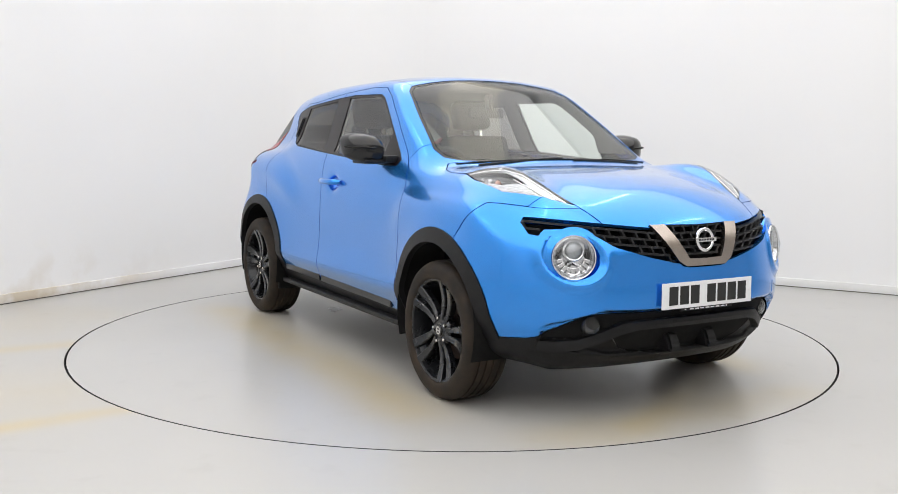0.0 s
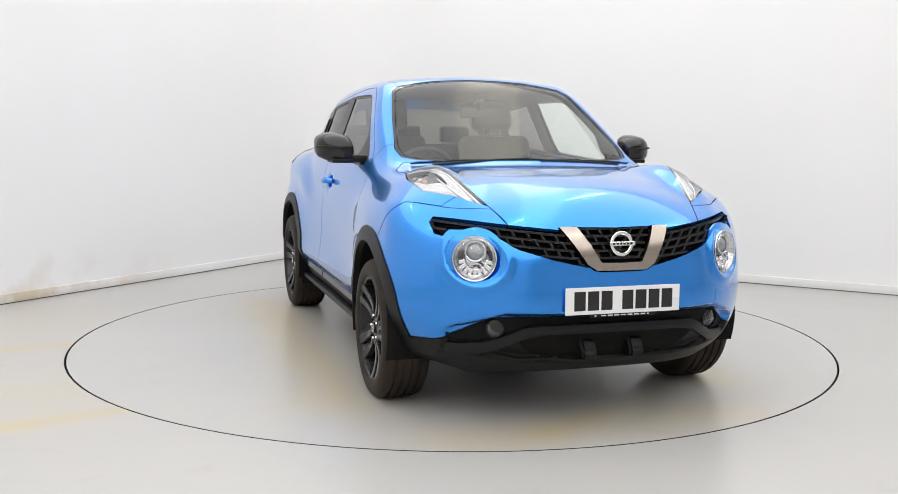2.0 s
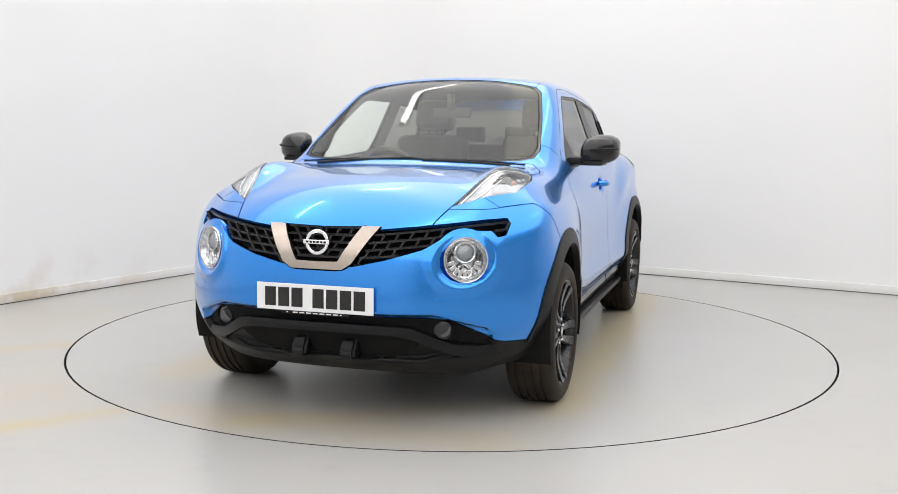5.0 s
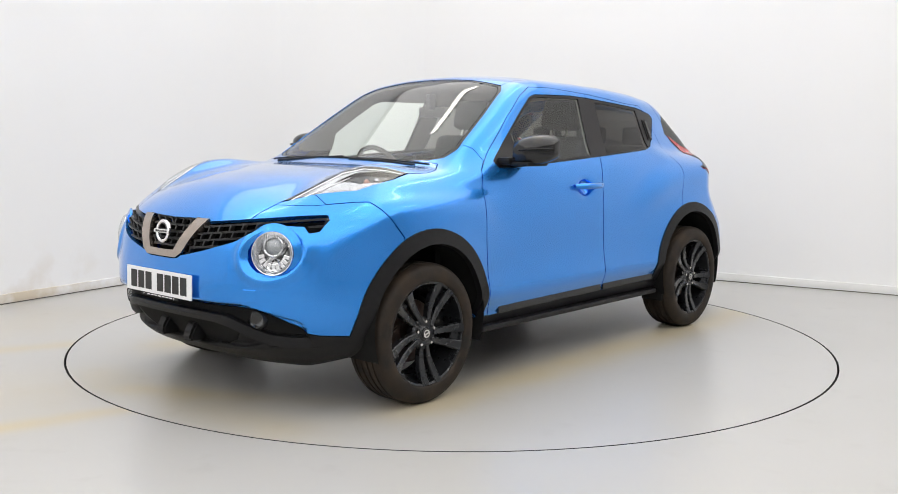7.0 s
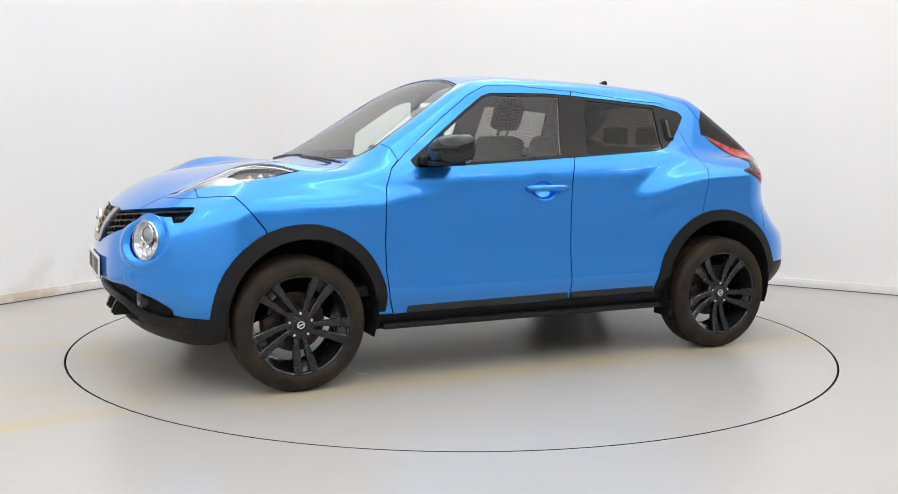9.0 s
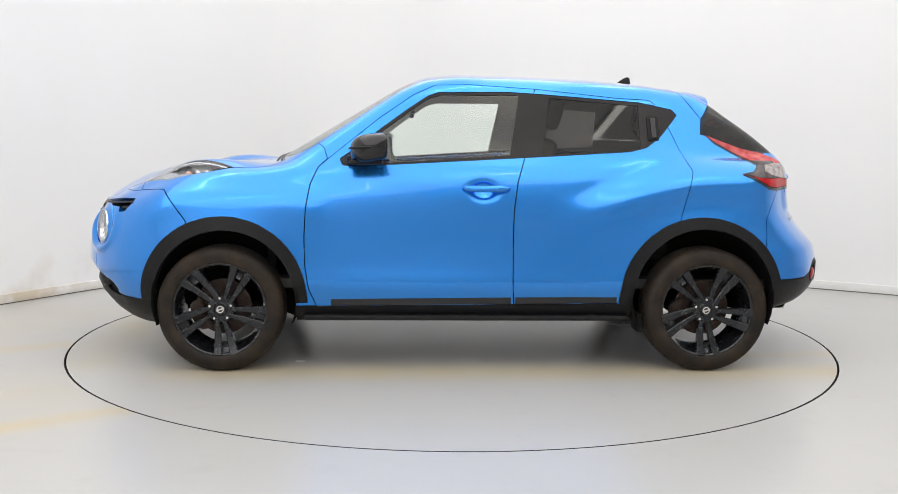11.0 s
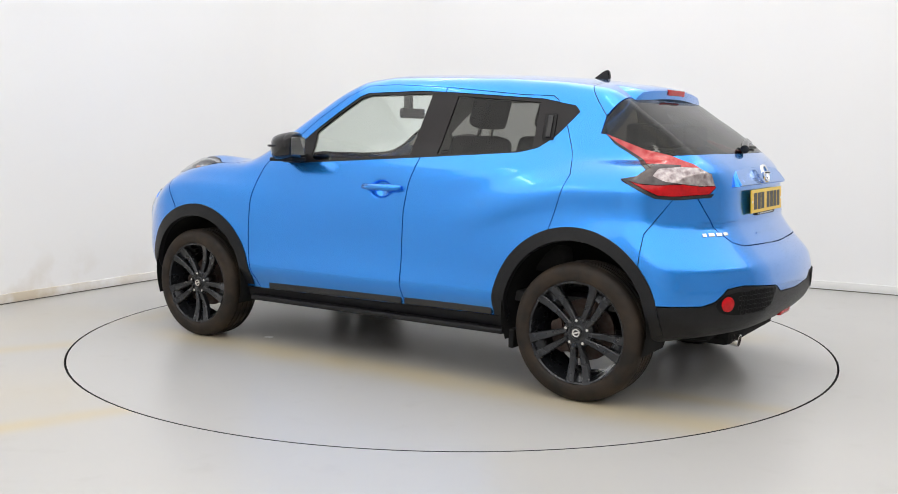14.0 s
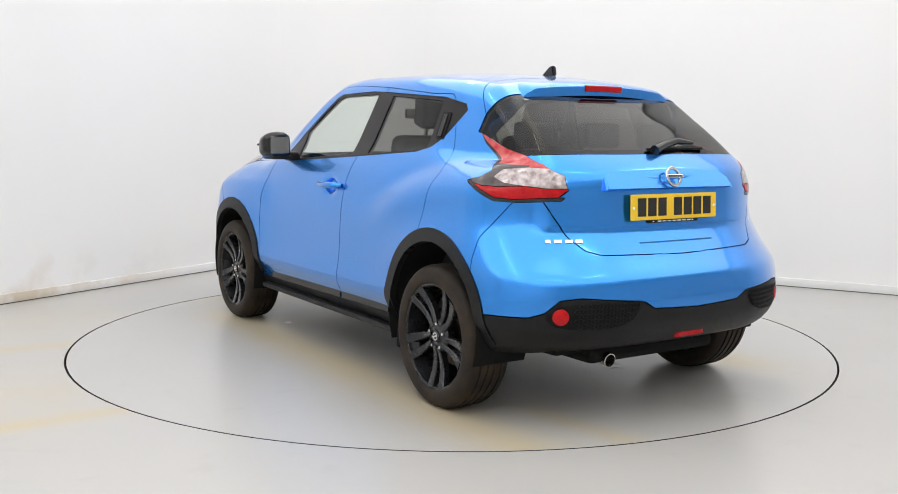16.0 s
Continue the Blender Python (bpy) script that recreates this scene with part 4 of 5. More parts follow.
for wx in (1.265, -1.265):
    for ws in (1, -1):
        wheel(wx, ws)


def arch_liner(cx, cz, r, side):
    bm = bmesh.new()
    n = 24
    arcs = []
    for i in range(n + 1):
        a = math.pi * (-0.12 + 1.24 * i / n)
        px, pz = cx + r * math.cos(a), max(cz + r * math.sin(a), 0.2)
        arcs.append([bm.verts.new((px, side * y, pz)) for y in (0.875, 0.60)])
    centre = bm.verts.new((cx, side * 0.60, cz))
    for p, q in zip(arcs, arcs[1:]):
        bm.faces.new((p[0], q[0], q[1], p[1]))
        bm.faces.new((p[1], q[1], centre))
    return part("arch_liner", bm, LINER, car, "black wheel arch liner", smooth=40)


for side in (1, -1):
    arch_liner(1.244, 0.375, 0.368, side)
    arch_liner(-1.243, 0.388, 0.372, side)
part("floor_pan", join(box(-1.80, 1.60, -0.60, 0.60, 0.30, 0.42, 0.03), box(-0.86, 0.86, -0.79, 0.79, 0.27, 0.40, 0.03)), LINER, car, "black underside")
part("rear_axle", join(box(-1.33, -1.20, -0.66, 0.66, 0.22, 0.30, 0.02), box(-1.85, -1.5, -0.3, 0.45, 0.26, 0.34, 0.03)), LINER, car)


# ---- nose ----
def strip(points, half, lift, thick, axis):
    """A thin bar along points on the body, raised by lift along axis."""
    bm = bmesh.new()
    rows = []
    for i, q in enumerate(points):
        q = Vector(q)
        a, b = Vector(points[max(i - 1, 0)]), Vector(points[min(i + 1, len(points) - 1)])
        n = Vector(axis)
        s = (b - a).cross(n).normalized() * half
        rows.append([bm.verts.new(q + s * k + n * h) for k, h in ((-1, lift - thick), (-1, lift), (1, lift), (1, lift - thick))])
    for p, q in zip(rows, rows[1:]):
        for k in range(4):
            bm.faces.new((p[k], p[(k + 1) % 4], q[(k + 1) % 4], q[k]))
    bm.faces.new(rows[0])
    bm.faces.new(rows[-1][::-1])
    bmesh.ops.recalc_face_normals(bm, faces=bm.faces[:])
    return bm


GRILLE = dict((k, p) for k, _, p, _ in OUTLINES)["grille"]
CHEVRON = dict((k, p) for k, _, p, _ in OUTLINES)["chevron"]


def nose_plain(y, z):
    a = abs(y)
    return float(NOSE(z)) - 0.2 * a * a - 0.9 * max(a - 0.3, 0) ** 2


def fronts(ys, zs):
    """Where the nose lies ahead of many points at once."""
    o = np.stack([np.full(len(ys), 1.2), np.array(ys), np.array(zs)], 1)
    return on_body(o, np.tile([1.0, 0, 0], (len(ys), 1)), 1.2)[:, 0]


def grille():
    """Staggered slats and slanting webs behind the outline of the grille."""
    mesh = new("grille_mesh")
    mesh.parent = car
    mesh["label"] = "black staggered grille mesh"
    dz, dy = 0.029, 0.056
    ys = np.arange(0.0, 0.735, 0.0105)
    for row in range(9):
        zs = 0.700 + row * dz + 0.10 * np.maximum(ys - 0.2, 0)
        xs = np.minimum(fronts(ys, zs), [nose_plain(y, z) for y, z in zip(ys, zs)]) - 0.010
        runs, run = [], []
        for x, y, z in zip(xs, ys, zs):
            if inside(GRILLE, y, z) and not inside(CHEVRON, y, z):
                run.append((x, y, z))
            elif run:
                runs.append(run)
                run = []
        runs.append(run)
        for side in (1, -1):
            for run in runs:
                if len(run) > 1:
                    part("slat", strip([(x, side * y, z) for x, y, z in run], 0.0042, 0.0, 0.026, (1, 0, 0)), GRILLE_BLACK, mesh)
        cols = (np.arange(13) + (0.5 if row % 2 else 0.0)) * dy + 0.01
        cz = 0.700 + row * dz + 0.10 * np.maximum(cols - 0.2, 0)
        cx = np.minimum(fronts(cols, cz + dz / 2), [nose_plain(y, z + dz / 2) for y, z in zip(cols, cz)]) - 0.012
        for x, y, z in zip(cx, cols, cz):
            if inside(GRILLE, y, z + 0.004) and inside(GRILLE, y, z + dz - 0.006) and not inside(CHEVRON, y, z) and not inside(CHEVRON, y, z + dz):
                for side in (1, -1):
                    part("web", strip([(x, side * (y - 0.007), z), (x - 0.001, side * (y + 0.009), z + dz)], 0.0045, 0.0, 0.022, (1, 0, 0)), GRILLE_BLACK, mesh)


grille()


def badge(at, out, size, parent):
    m = facing(at, out)
    ob = part("badge", lathe([(size * 0.72, 0.0), (size * 0.72, 0.008), (size * 0.78, 0.011), (size * 0.94, 0.011), (size, 0.008), (size, 0.0)], 48, m), BRIGHT, parent, "round chrome badge with a crossbar", smooth=40)
    part("badge_bar", box(-size * 1.12, size * 1.12, -size * 0.17, size * 0.17, 0.004, 0.016, 0.003, m=m), BRIGHT, ob)
    part("badge_lettering", join(*[box(size * (-0.85 + 0.3 * i), size * (-0.65 + 0.3 * i), -size * 0.08, size * 0.08, 0.0155, 0.0166, m=m) for i in range(6)]), PLASTIC, ob, "plain dark bars")
    return ob


badge((nose_plain(0, 0.79) + 0.010, 0, 0.788), (1, 0, 0.12), 0.052, car)


def plate(name, at, out, mat, parent, label):
    """A number plate whose characters are plain bars."""
    m = facing(at, out)
    ob = part(name, box(-0.26, 0.26, -0.0555, 0.0555, 0.0, 0.006, 0.002, m=m), mat, parent, label)
    part("plate_back", box(-0.150, 0.150, -0.070, 0.050, -0.014, 0.0, 0.003, m=m), PLASTIC, ob, "black plastic plate holder")
    w, s = 0.050, 0.0105
    x = -0.222
    for i in range(7):
        if i == 3:
            x += 0.034
        part("plate_bar", box(x, x + w, -0.0395, 0.0395, 0.0055, 0.0068, m=m), INK, ob)
        x += w + s
    for k in range(9):
        u = -0.128 + 0.030 * k
        part("holder_lettering", box(u, u + (0.008 if k in (0, 8) else 0.022), -0.0655, -0.0605, -0.001, 0.0006, m=m), PLATE_WHITE, ob, "row of tiny white lettering")
    for sx in (-0.245, 0.245):
        part("plate_screw", lathe([(0, 0.0085), (0.005, 0.008), (0.006, 0.006)], 12, m @ Matrix.Translation((sx, -0.002, 0))), PLATE_WHITE, ob)
    return ob


plate("front_number_plate", (2.104, 0, 0.561), (1, 0, 0.02), PLATE_WHITE, car, "white front number plate in a black holder")


def round_headlamp(side):
    """A round main lamp: bucket, reflector, projector and domed lens."""
    c = Vector((1.930, side * 0.588, 0.725))
    m = facing(c, (1, side * 0.56, 0.10))
    r = 0.092
    lamp = part("round_headlamp", lathe([(r - 0.004, 0.003), (r, 0.004), (r + 0.002, 0.0), (r, -0.03), (r - 0.01, -0.06)], 48, m), BOWL_SILVER, car, "round projector headlamp", smooth=40)
    part("lamp_surround", lathe([(r + 0.003, -0.004), (r + 0.010, -0.010), (r + 0.036, -0.020), (r + 0.036, -0.03)], 48, m), PAINT, lamp, "blue painted lamp surround", smooth=60)
    part("reflector", lathe([(r - 0.004, 0.0), (r - 0.012, -0.012), (r - 0.016, -0.008), (r - 0.03, -0.03), (0.05, -0.05), (0.0, -0.055)], 40, m), BOWL_SILVER, lamp, "faceted chrome reflector", smooth=12)
    up = m @ Matrix.Translation((0, 0.030, -0.012))
    part("projector_shroud", lathe([(0.046, -0.03), (0.046, 0.004), (0.042, 0.007), (0.037, 0.004), (0.037, -0.02)], 32, up), BOWL_SILVER, lamp, smooth=30)
    part("projector_lens", lathe([(0, 0.012), (0.018, 0.009), (0.030, 0.002), (0.037, -0.008)], 32, up), PROJECTOR, lamp, "grey projector lens", smooth=60)
    low = m @ Matrix.Translation((0, -0.045, -0.016))
    part("bulb_cup", lathe([(0.0, -0.02), (0.012, -0.018), (0.026, 0.002), (0.030, 0.004), (0.032, -0.006)], 24, low), BRIGHT, lamp, smooth=25)
    for k in range(9):
        a = math.pi * (1.08 + 0.84 * k / 8)
        q = m @ Matrix.Rotation(a, 4, "Z") @ Matrix.Translation((0.062, 0, -0.022))
        part("facet", box(-0.018, 0.018, -0.008, 0.008, -0.006, 0.004 + 0.004 * (k % 2), 0.002, m=q), BRIGHT, lamp)
    part("lens", lathe([(0, 0.030), (0.03, 0.027), (0.06, 0.019), (0.082, 0.010), (r - 0.002, 0.002)], 48, m), CLEAR_LENS, lamp, "clear domed lens", smooth=60)


for side in (1, -1):
    round_headlamp(side)
    # light guides and lamp units inside the upper lamp
    for shift, rr in ((0.010, 0.0032), (0.060, 0.0022)):
        pts = []
        for x, y in ((1.765, 0.508), (1.66, 0.53), (1.52, 0.566), (1.42, 0.597), (1.32, 0.637), (1.25, 0.675)):
            y += shift * (1.0 if x < 1.7 else 0.45)
            if shift < 0.02 or x > 1.5:
                pts.append((x, side * y, top_at(x, y) - 0.006))
        part("light_guide", sweep(pts, rr, 8), BRIGHT, car, "bright light guide in the upper lamp", smooth=60)
    for dx, mat, rr in ((0.0, AMBER, 0.015), (-0.05, LAMP_SILVER, 0.017), (-0.10, LAMP_SILVER, 0.012)):
        at = Vector((1.455 + dx, side * (0.662 + dx * -0.2), 0))
        at.z = top_at(at.x, abs(at.y)) - 0.024
        part("indicator_bulb", lathe([(0, 0.016), (rr * 0.6, 0.013), (rr, 0.0), (rr, -0.02)], 20, facing(at, (0.5, side * 0.3, 0.8), (1, 0, 0))), mat, car, "indicator bulb in the upper lamp", smooth=50)

# lower bumper: the bar, the fins, the fog lamps
BAR = [(0.70, 0.345), (0.62, 0.340), (0.54, 0.352), (0.46, 0.392), (0.39, 0.428), (0.32, 0.437), (0.16, 0.440), (0, 0.441)]
path = [(y, z) for y, z in BAR] + [(-y, z) for y, z in BAR[-2::-1]]
bm = bmesh.new()
rows = []
for y, z in path:
    x = nose_plain(y, z) - 0.016
    h = 0.016 + 0.004 * (abs(y) > 0.35)
    rows.append([bm.verts.new(q) for q in ((x - 0.055, y, z - h * 1.6), (x - 0.006, y, z - h * 1.5), (x + 0.002, y, z - h * 0.3), (x - 0.002, y, z + h * 0.8), (x - 0.014, y, z + h), (x - 0.06, y, z + h))])
for p, q in zip(rows, rows[1:]):
    for k in range(6):
        bm.faces.new((p[k], p[(k + 1) % 6], q[(k + 1) % 6], q[k]))
bm.faces.new(rows[0])
bm.faces.new(rows[-1][::-1])
bmesh.ops.recalc_face_normals(bm, faces=bm.faces[:])
part("bumper_bar", bm, PLASTIC, car, "satin black bumper bar", smooth=35)
for y in (-0.11, 0.11):
    part("intake_fin", prism([(2.045, 0.30), (2.040, 0.335), (2.010, 0.385), (1.95, 0.42), (1.95, 0.30)], -0.034, 0.034, 0.012, Matrix.Translation((0, y, 0)) @ Matrix.Rotation(radians(90), 4, "X")), PLASTIC, car)
for side in (1, -1):
    m = facing((nose_plain(0.503, 0.432) - 0.038, side * 0.503, 0.434), (1, side * 0.25, 0))
    fog = part("fog_lamp", lathe([(0.041, 0.006), (0.044, 0.0), (0.044, -0.03), (0.0, -0.03)], 32, m), LAMP_BLACK, car, "small round fog lamp", smooth=40)
    part("fog_reflector", lathe([(0.037, 0.0), (0.028, -0.012), (0.0, -0.02)], 24, m), FOG_GREY, fog, smooth=20)
    part("fog_lens", lathe([(0, 0.010), (0.02, 0.008), (0.038, 0.001)], 32, m), CLEAR_LENS, fog, smooth=60)
part("tow_cover", box(-0.032, 0.032, -0.030, 0.030, -0.01, 0.0012, 0.006, m=facing((front_at(0.52, 0.545), 0.52, 0.545), normal_at((front_at(0.52, 0.545), 0.52, 0.545)))), PAINT, car)


# ---- sides ----
def mirror_unit(side):
    """A door mirror: arm, two-tone gloss black housing, glass."""
    bm = bmesh.new()
    rows = []
    # from the door outwards: y, centre x and z, half depth and half height
    for y, cx, cz, dx, dz in ((0.800, 0.52, 1.135, 0.050, 0.045), (0.815, 0.515, 1.142, 0.078, 0.066), (0.85, 0.505, 1.150, 0.090, 0.076), (0.90, 0.497, 1.156, 0.090, 0.074), (0.945, 0.482, 1.158, 0.080, 0.066), (0.975, 0.465, 1.158, 0.058, 0.050), (0.988, 0.455, 1.158, 0.030, 0.030)):
        ring = []
        for k in range(24):
            a = 2 * math.pi * k / 24
            c, s = math.cos(a), math.sin(a)
            px = cx + dx * math.copysign(abs(c) ** (0.75 if c > 0 else 0.28), c)
            pz = cz + dz * math.copysign(abs(s) ** 0.62, s) + 0.012 * (px - cx) / max(dx, 0.01) * -1
            ring.append(bm.verts.new((px, side * y, pz)))
        rows.append(ring)
    for p, q in zip(rows, rows[1:]):
        for k in range(24):
            bm.faces.new((p[k], p[(k + 1) % 24], q[(k + 1) % 24], q[k]))
    bm.faces.new(rows[0])
    bm.faces.new(rows[-1])
    bmesh.ops.recalc_face_normals(bm, faces=bm.faces[:])
    ob = part("door_mirror", bm, GLOSS_BLACK, car, "gloss black door mirror", smooth=50)
    part("mirror_glass", box(-0.060, 0.060, -0.048, 0.048, 0, 0.003, 0.0014, m=facing((0.411, side * 0.890, 1.158), (-1, side * -0.12, 0))), MIRROR, ob, "mirror glass")
    part("mirror_band", sweep([(0.58, side * 0.83, 1.152), (0.598, side * 0.88, 1.155), (0.592, side * 0.915, 1.158), (0.568, side * 0.955, 1.16), (0.52, side * 0.982, 1.16), (0.44, side * 0.982, 1.162)], 0.006), PLASTIC, ob, "grooved band round the housing", smooth=60)
    part("mirror_arm", join(box(0.47, 0.62, 0.735, 0.815, 1.078, 1.118, 0.015), box(0.43, 0.60, 0.80, 0.92, 1.074, 1.096, 0.01)) if side > 0 else join(box(0.47, 0.62, -0.815, -0.735, 1.078, 1.118, 0.015), box(0.43, 0.60, -0.92, -0.80, 1.074, 1.096, 0.01)), PLASTIC, ob, "black mirror foot", smooth=40)


def handle(side):
    y = 0.822
    pts = [(0.012, y - 0.012, 0.953), (0.0, y + 0.012, 0.953), (-0.05, y + 0.024, 0.952), (-0.12, y + 0.026, 0.952), (-0.18, y + 0.022, 0.952), (-0.212, y + 0.010, 0.952), (-0.22, y - 0.012, 0.952)]
    bm = sweep([(a, side * b, c) for a, b, c in pts], [0.012, 0.016, 0.017, 0.017, 0.018, 0.016, 0.012], 12)
    ob = part("door_handle", bm, PAINT, front_doors[side < 0], "blue pull handle", smooth=50)
    part("lock", lathe([(0, 0.003), (0.006, 0.002), (0.008, 0)], 16, facing((-0.172, side * (y + 0.037), 0.953), (0, side, 0))), INK, front_doors[side < 0])


def moulding(side):
    for xs, door in ((np.linspace(0.70, -0.238, 16), front_doors), (np.linspace(-0.262, -0.795, 10), rear_doors)):
        pts = []
        for x in xs:
            z = 0.356 - 0.012 * (x - 0.7)
            pts.append((x, side * (side_at(x, z) + 0.001), z))
        part("door_moulding", strip(pts, 0.017, 0.006, 0.012, (0, side, 0)), GLOSS_BLACK, door[side < 0], "gloss black strip along the door's foot")


for side in (1, -1):
    mirror_unit(side)
    handle(side)
    moulding(side)
    m = facing((-1.0, side * (side_at(-1.0, 1.27) - 0.002), 1.268), normal_at((-1.0, side * side_at(-1.0, 1.27), 1.27)))
    hb = part("rear_door_handle", box(-0.030, 0.030, -0.068, 0.068, 0, 0.006, 0.006, m=m), PLASTIC, rear_doors[side < 0], "black handle in the window pillar")
    part("handle_grip", box(-0.014, 0.014, -0.058, 0.058, 0.004, 0.014, 0.005, m=m), GLOSS_BLACK, rear_doors[side < 0])
    part("side_step", box(-0.86, 0.84, side * 0.80 - 0.04, side * 0.80 + 0.04, 0.262, 0.292, 0.012), PLASTIC, car, "black sill step")
    part("mud_flap", box(-0.93, -0.90, side * 0.78 - 0.07, side * 0.78 + 0.07, 0.205, 0.30, 0.008), LINER, car)


# ---- tail ----
def lip():
    """The spoiler's overhanging edge."""
    bm = bmesh.new()
    rows = []
    n = 24
    for i in range(n + 1):
        y = -0.585 + 1.17 * i / n
        a = abs(y)
        z0 = float(ROOF(-1.20)) - 0.11 * a * a - 0.12 * a ** 4
        drop = 0.16 * max(a - 0.42, 0) / 0.165
        back = -1.388 + 0.16 * a * a + 0.35 * max(a - 0.45, 0)
        front = -1.16
        z1 = z0 - 0.034 - drop
        rows.append([bm.verts.new(q) for q in ((front, y, z0 + 0.004 - drop * 0.55), ((front + back) / 2, y, z0 - 0.008 - drop * 0.8), (back + 0.012, y, z1 + 0.004), (back, y, z1 - 0.006), (back + 0.003, y, z1 - 0.048), (back + 0.05, y, z1 - 0.072), (front, y, z0 - 0.09 - drop * 0.5))])
    for p, q in zip(rows, rows[1:]):
        for k in range(7):
            bm.faces.new((p[k], p[(k + 1) % 7], q[(k + 1) % 7], q[k]))
    bm.faces.new(rows[0])
    bm.faces.new(rows[-1][::-1])
    bmesh.ops.recalc_face_normals(bm, faces=bm.faces[:])
    return part("spoiler_lip", bm, PAINT, car, "blue roof spoiler", smooth=35)


edge = lip()
part("brake_lamp", box(-1.391, -1.33, -0.115, 0.115, 1.434, 1.464, 0.006), RED_LENS, edge, "red high brake lamp")
# plate bay, plate, badge and lettering on the tailgate
ledge = [(-0.385, 1.0), (0.385, 1.0), (0.375, 1.045), (0.34, 1.075), (0.2, 1.087), (0, 1.09), (-0.2, 1.087), (-0.34, 1.075), (-0.375, 1.045)]
bm = bmesh.new()
front, back = [], []
for y, z in ledge:
    xr = rear_at(abs(y), z)
    out = 0.034 if z < 1.03 else (0.018 if z < 1.06 else 0.004)
    front.append(bm.verts.new((xr - out, y, z)))
    back.append(bm.verts.new((xr + 0.02, y, z)))
bm.faces.new(front)
for k in range(len(ledge)):
    j = (k + 1) % len(ledge)
    bm.faces.new((front[k], back[k], back[j], front[j]))
bmesh.ops.recalc_face_normals(bm, faces=bm.faces[:])
bmesh.ops.bevel(bm, geom=[e for e in bm.edges if e.verts[0] in front and e.verts[1] in front], offset=0.008, segments=3, affect="EDGES")
part("plate_ledge", bm, PAINT, tailgate, "blue ledge over the plate", smooth=45)
plate("rear_number_plate", (rear_at(0, 0.925) - 0.014, 0, 0.925), (-1, 0, 0.04), PLATE_YELLOW, car, "yellow rear number plate in a black holder")
badge((rear_at(0, 1.05) - 0.020, 0, 1.052), (-1, 0, 0.35), 0.046, car)
for i, w in enumerate((0.022, 0.034, 0.034, 0.030)):
    yy = 0.640 - sum((0.022, 0.034, 0.034, 0.030)[:i]) - 0.008 * i - w / 2
    at = (rear_at(yy, 0.79), yy, 0.79)
    part("lettering_bar", box(-w / 2, w / 2, -0.008, 0.008, 0, 0.004, 0.001, m=facing(at, normal_at(at))), CHROME, car, "plain chrome bar of lettering")
pts = [(rear_at(abs(y), 0.775) - 0.002, y, 0.775) for y in np.linspace(-0.22, 0.22, 13)]
part("tailgate_crease", strip(pts, 0.004, 0.0, 0.01, (-1, 0, 0)), PAINT, tailgate)
# lower bumper: reflectors, mesh inserts, fog lamp, exhaust
for side in (1, -1):
    at = (rear_at(0.655, 0.495) + 0.002, side * 0.655, 0.495)
    m = facing(at, normal_at(at))
    part("rear_reflector", lathe([(0, 0.010), (0.025, 0.009), (0.034, 0.005), (0.037, -0.01)], 32, m), RED_LENS, car, "round red reflector", smooth=50)
    bm = bmesh.new()
    outline = rounded([(0.715, 0.497), (0.66, 0.545), (0.46, 0.552), (0.315, 0.538), (0.365, 0.470), (0.46, 0.446), (0.60, 0.440), (0.685, 0.455)], 1)
    cu, cv = 0.51, 0.497
    mid = bm.verts.new((rear_at(cu, cv) - 0.002, side * cu, cv))
    rings = []
    for k in (0.25, 0.5, 0.75, 1.0):
        rings.append([bm.verts.new((rear_at(cu + (u - cu) * k, cv + (v - cv) * k) - 0.0025, side * (cu + (u - cu) * k), cv + (v - cv) * k)) for u, v in outline])
    for k in range(len(outline)):
        j = (k + 1) % len(outline)
        bm.faces.new((rings[0][k], rings[0][j], mid))
        for p, q in zip(rings, rings[1:]):
            bm.faces.new((p[k], q[k], q[j], p[j]))
    bmesh.ops.recalc_face_normals(bm, faces=bm.faces[:])
    insert = part("bumper_insert", bm, LINER, car, "black mesh insert", smooth=60)
    for k in range(9):
        for j in range(5):
            a, z = 0.345 + 0.030 * k + 0.015 * (j % 2), 0.455 + 0.021 * j
            if not inside(outline, a, z):
                continue
            at = (rear_at(a, z) - 0.004, side * a, z)
            part("mesh_cell", lathe([(0.009, 0.002), (0.0125, 0.002), (0.0125, 0), (0.009, 0)], 6, facing(at, normal_at(at)), closed=True), PLASTIC, insert)
x = rear_at(0.0, 0.37)
part("rear_fog_lamp", box(x - 0.020, x + 0.04, -0.085, 0.085, 0.366, 0.402, 0.01), RED_LENS, car, "red rear fog lamp")
part("exhaust_pipe", lathe([(0.026, -0.25), (0.030, -0.02), (0.031, 0.0), (0.027, 0.001), (0.026, -0.02), (0.022, -0.12)], 32, facing((-1.87, 0.355, 0.275), (-1, 0, -0.14))), CHROME, car, "chrome exhaust tailpipe", smooth=40)


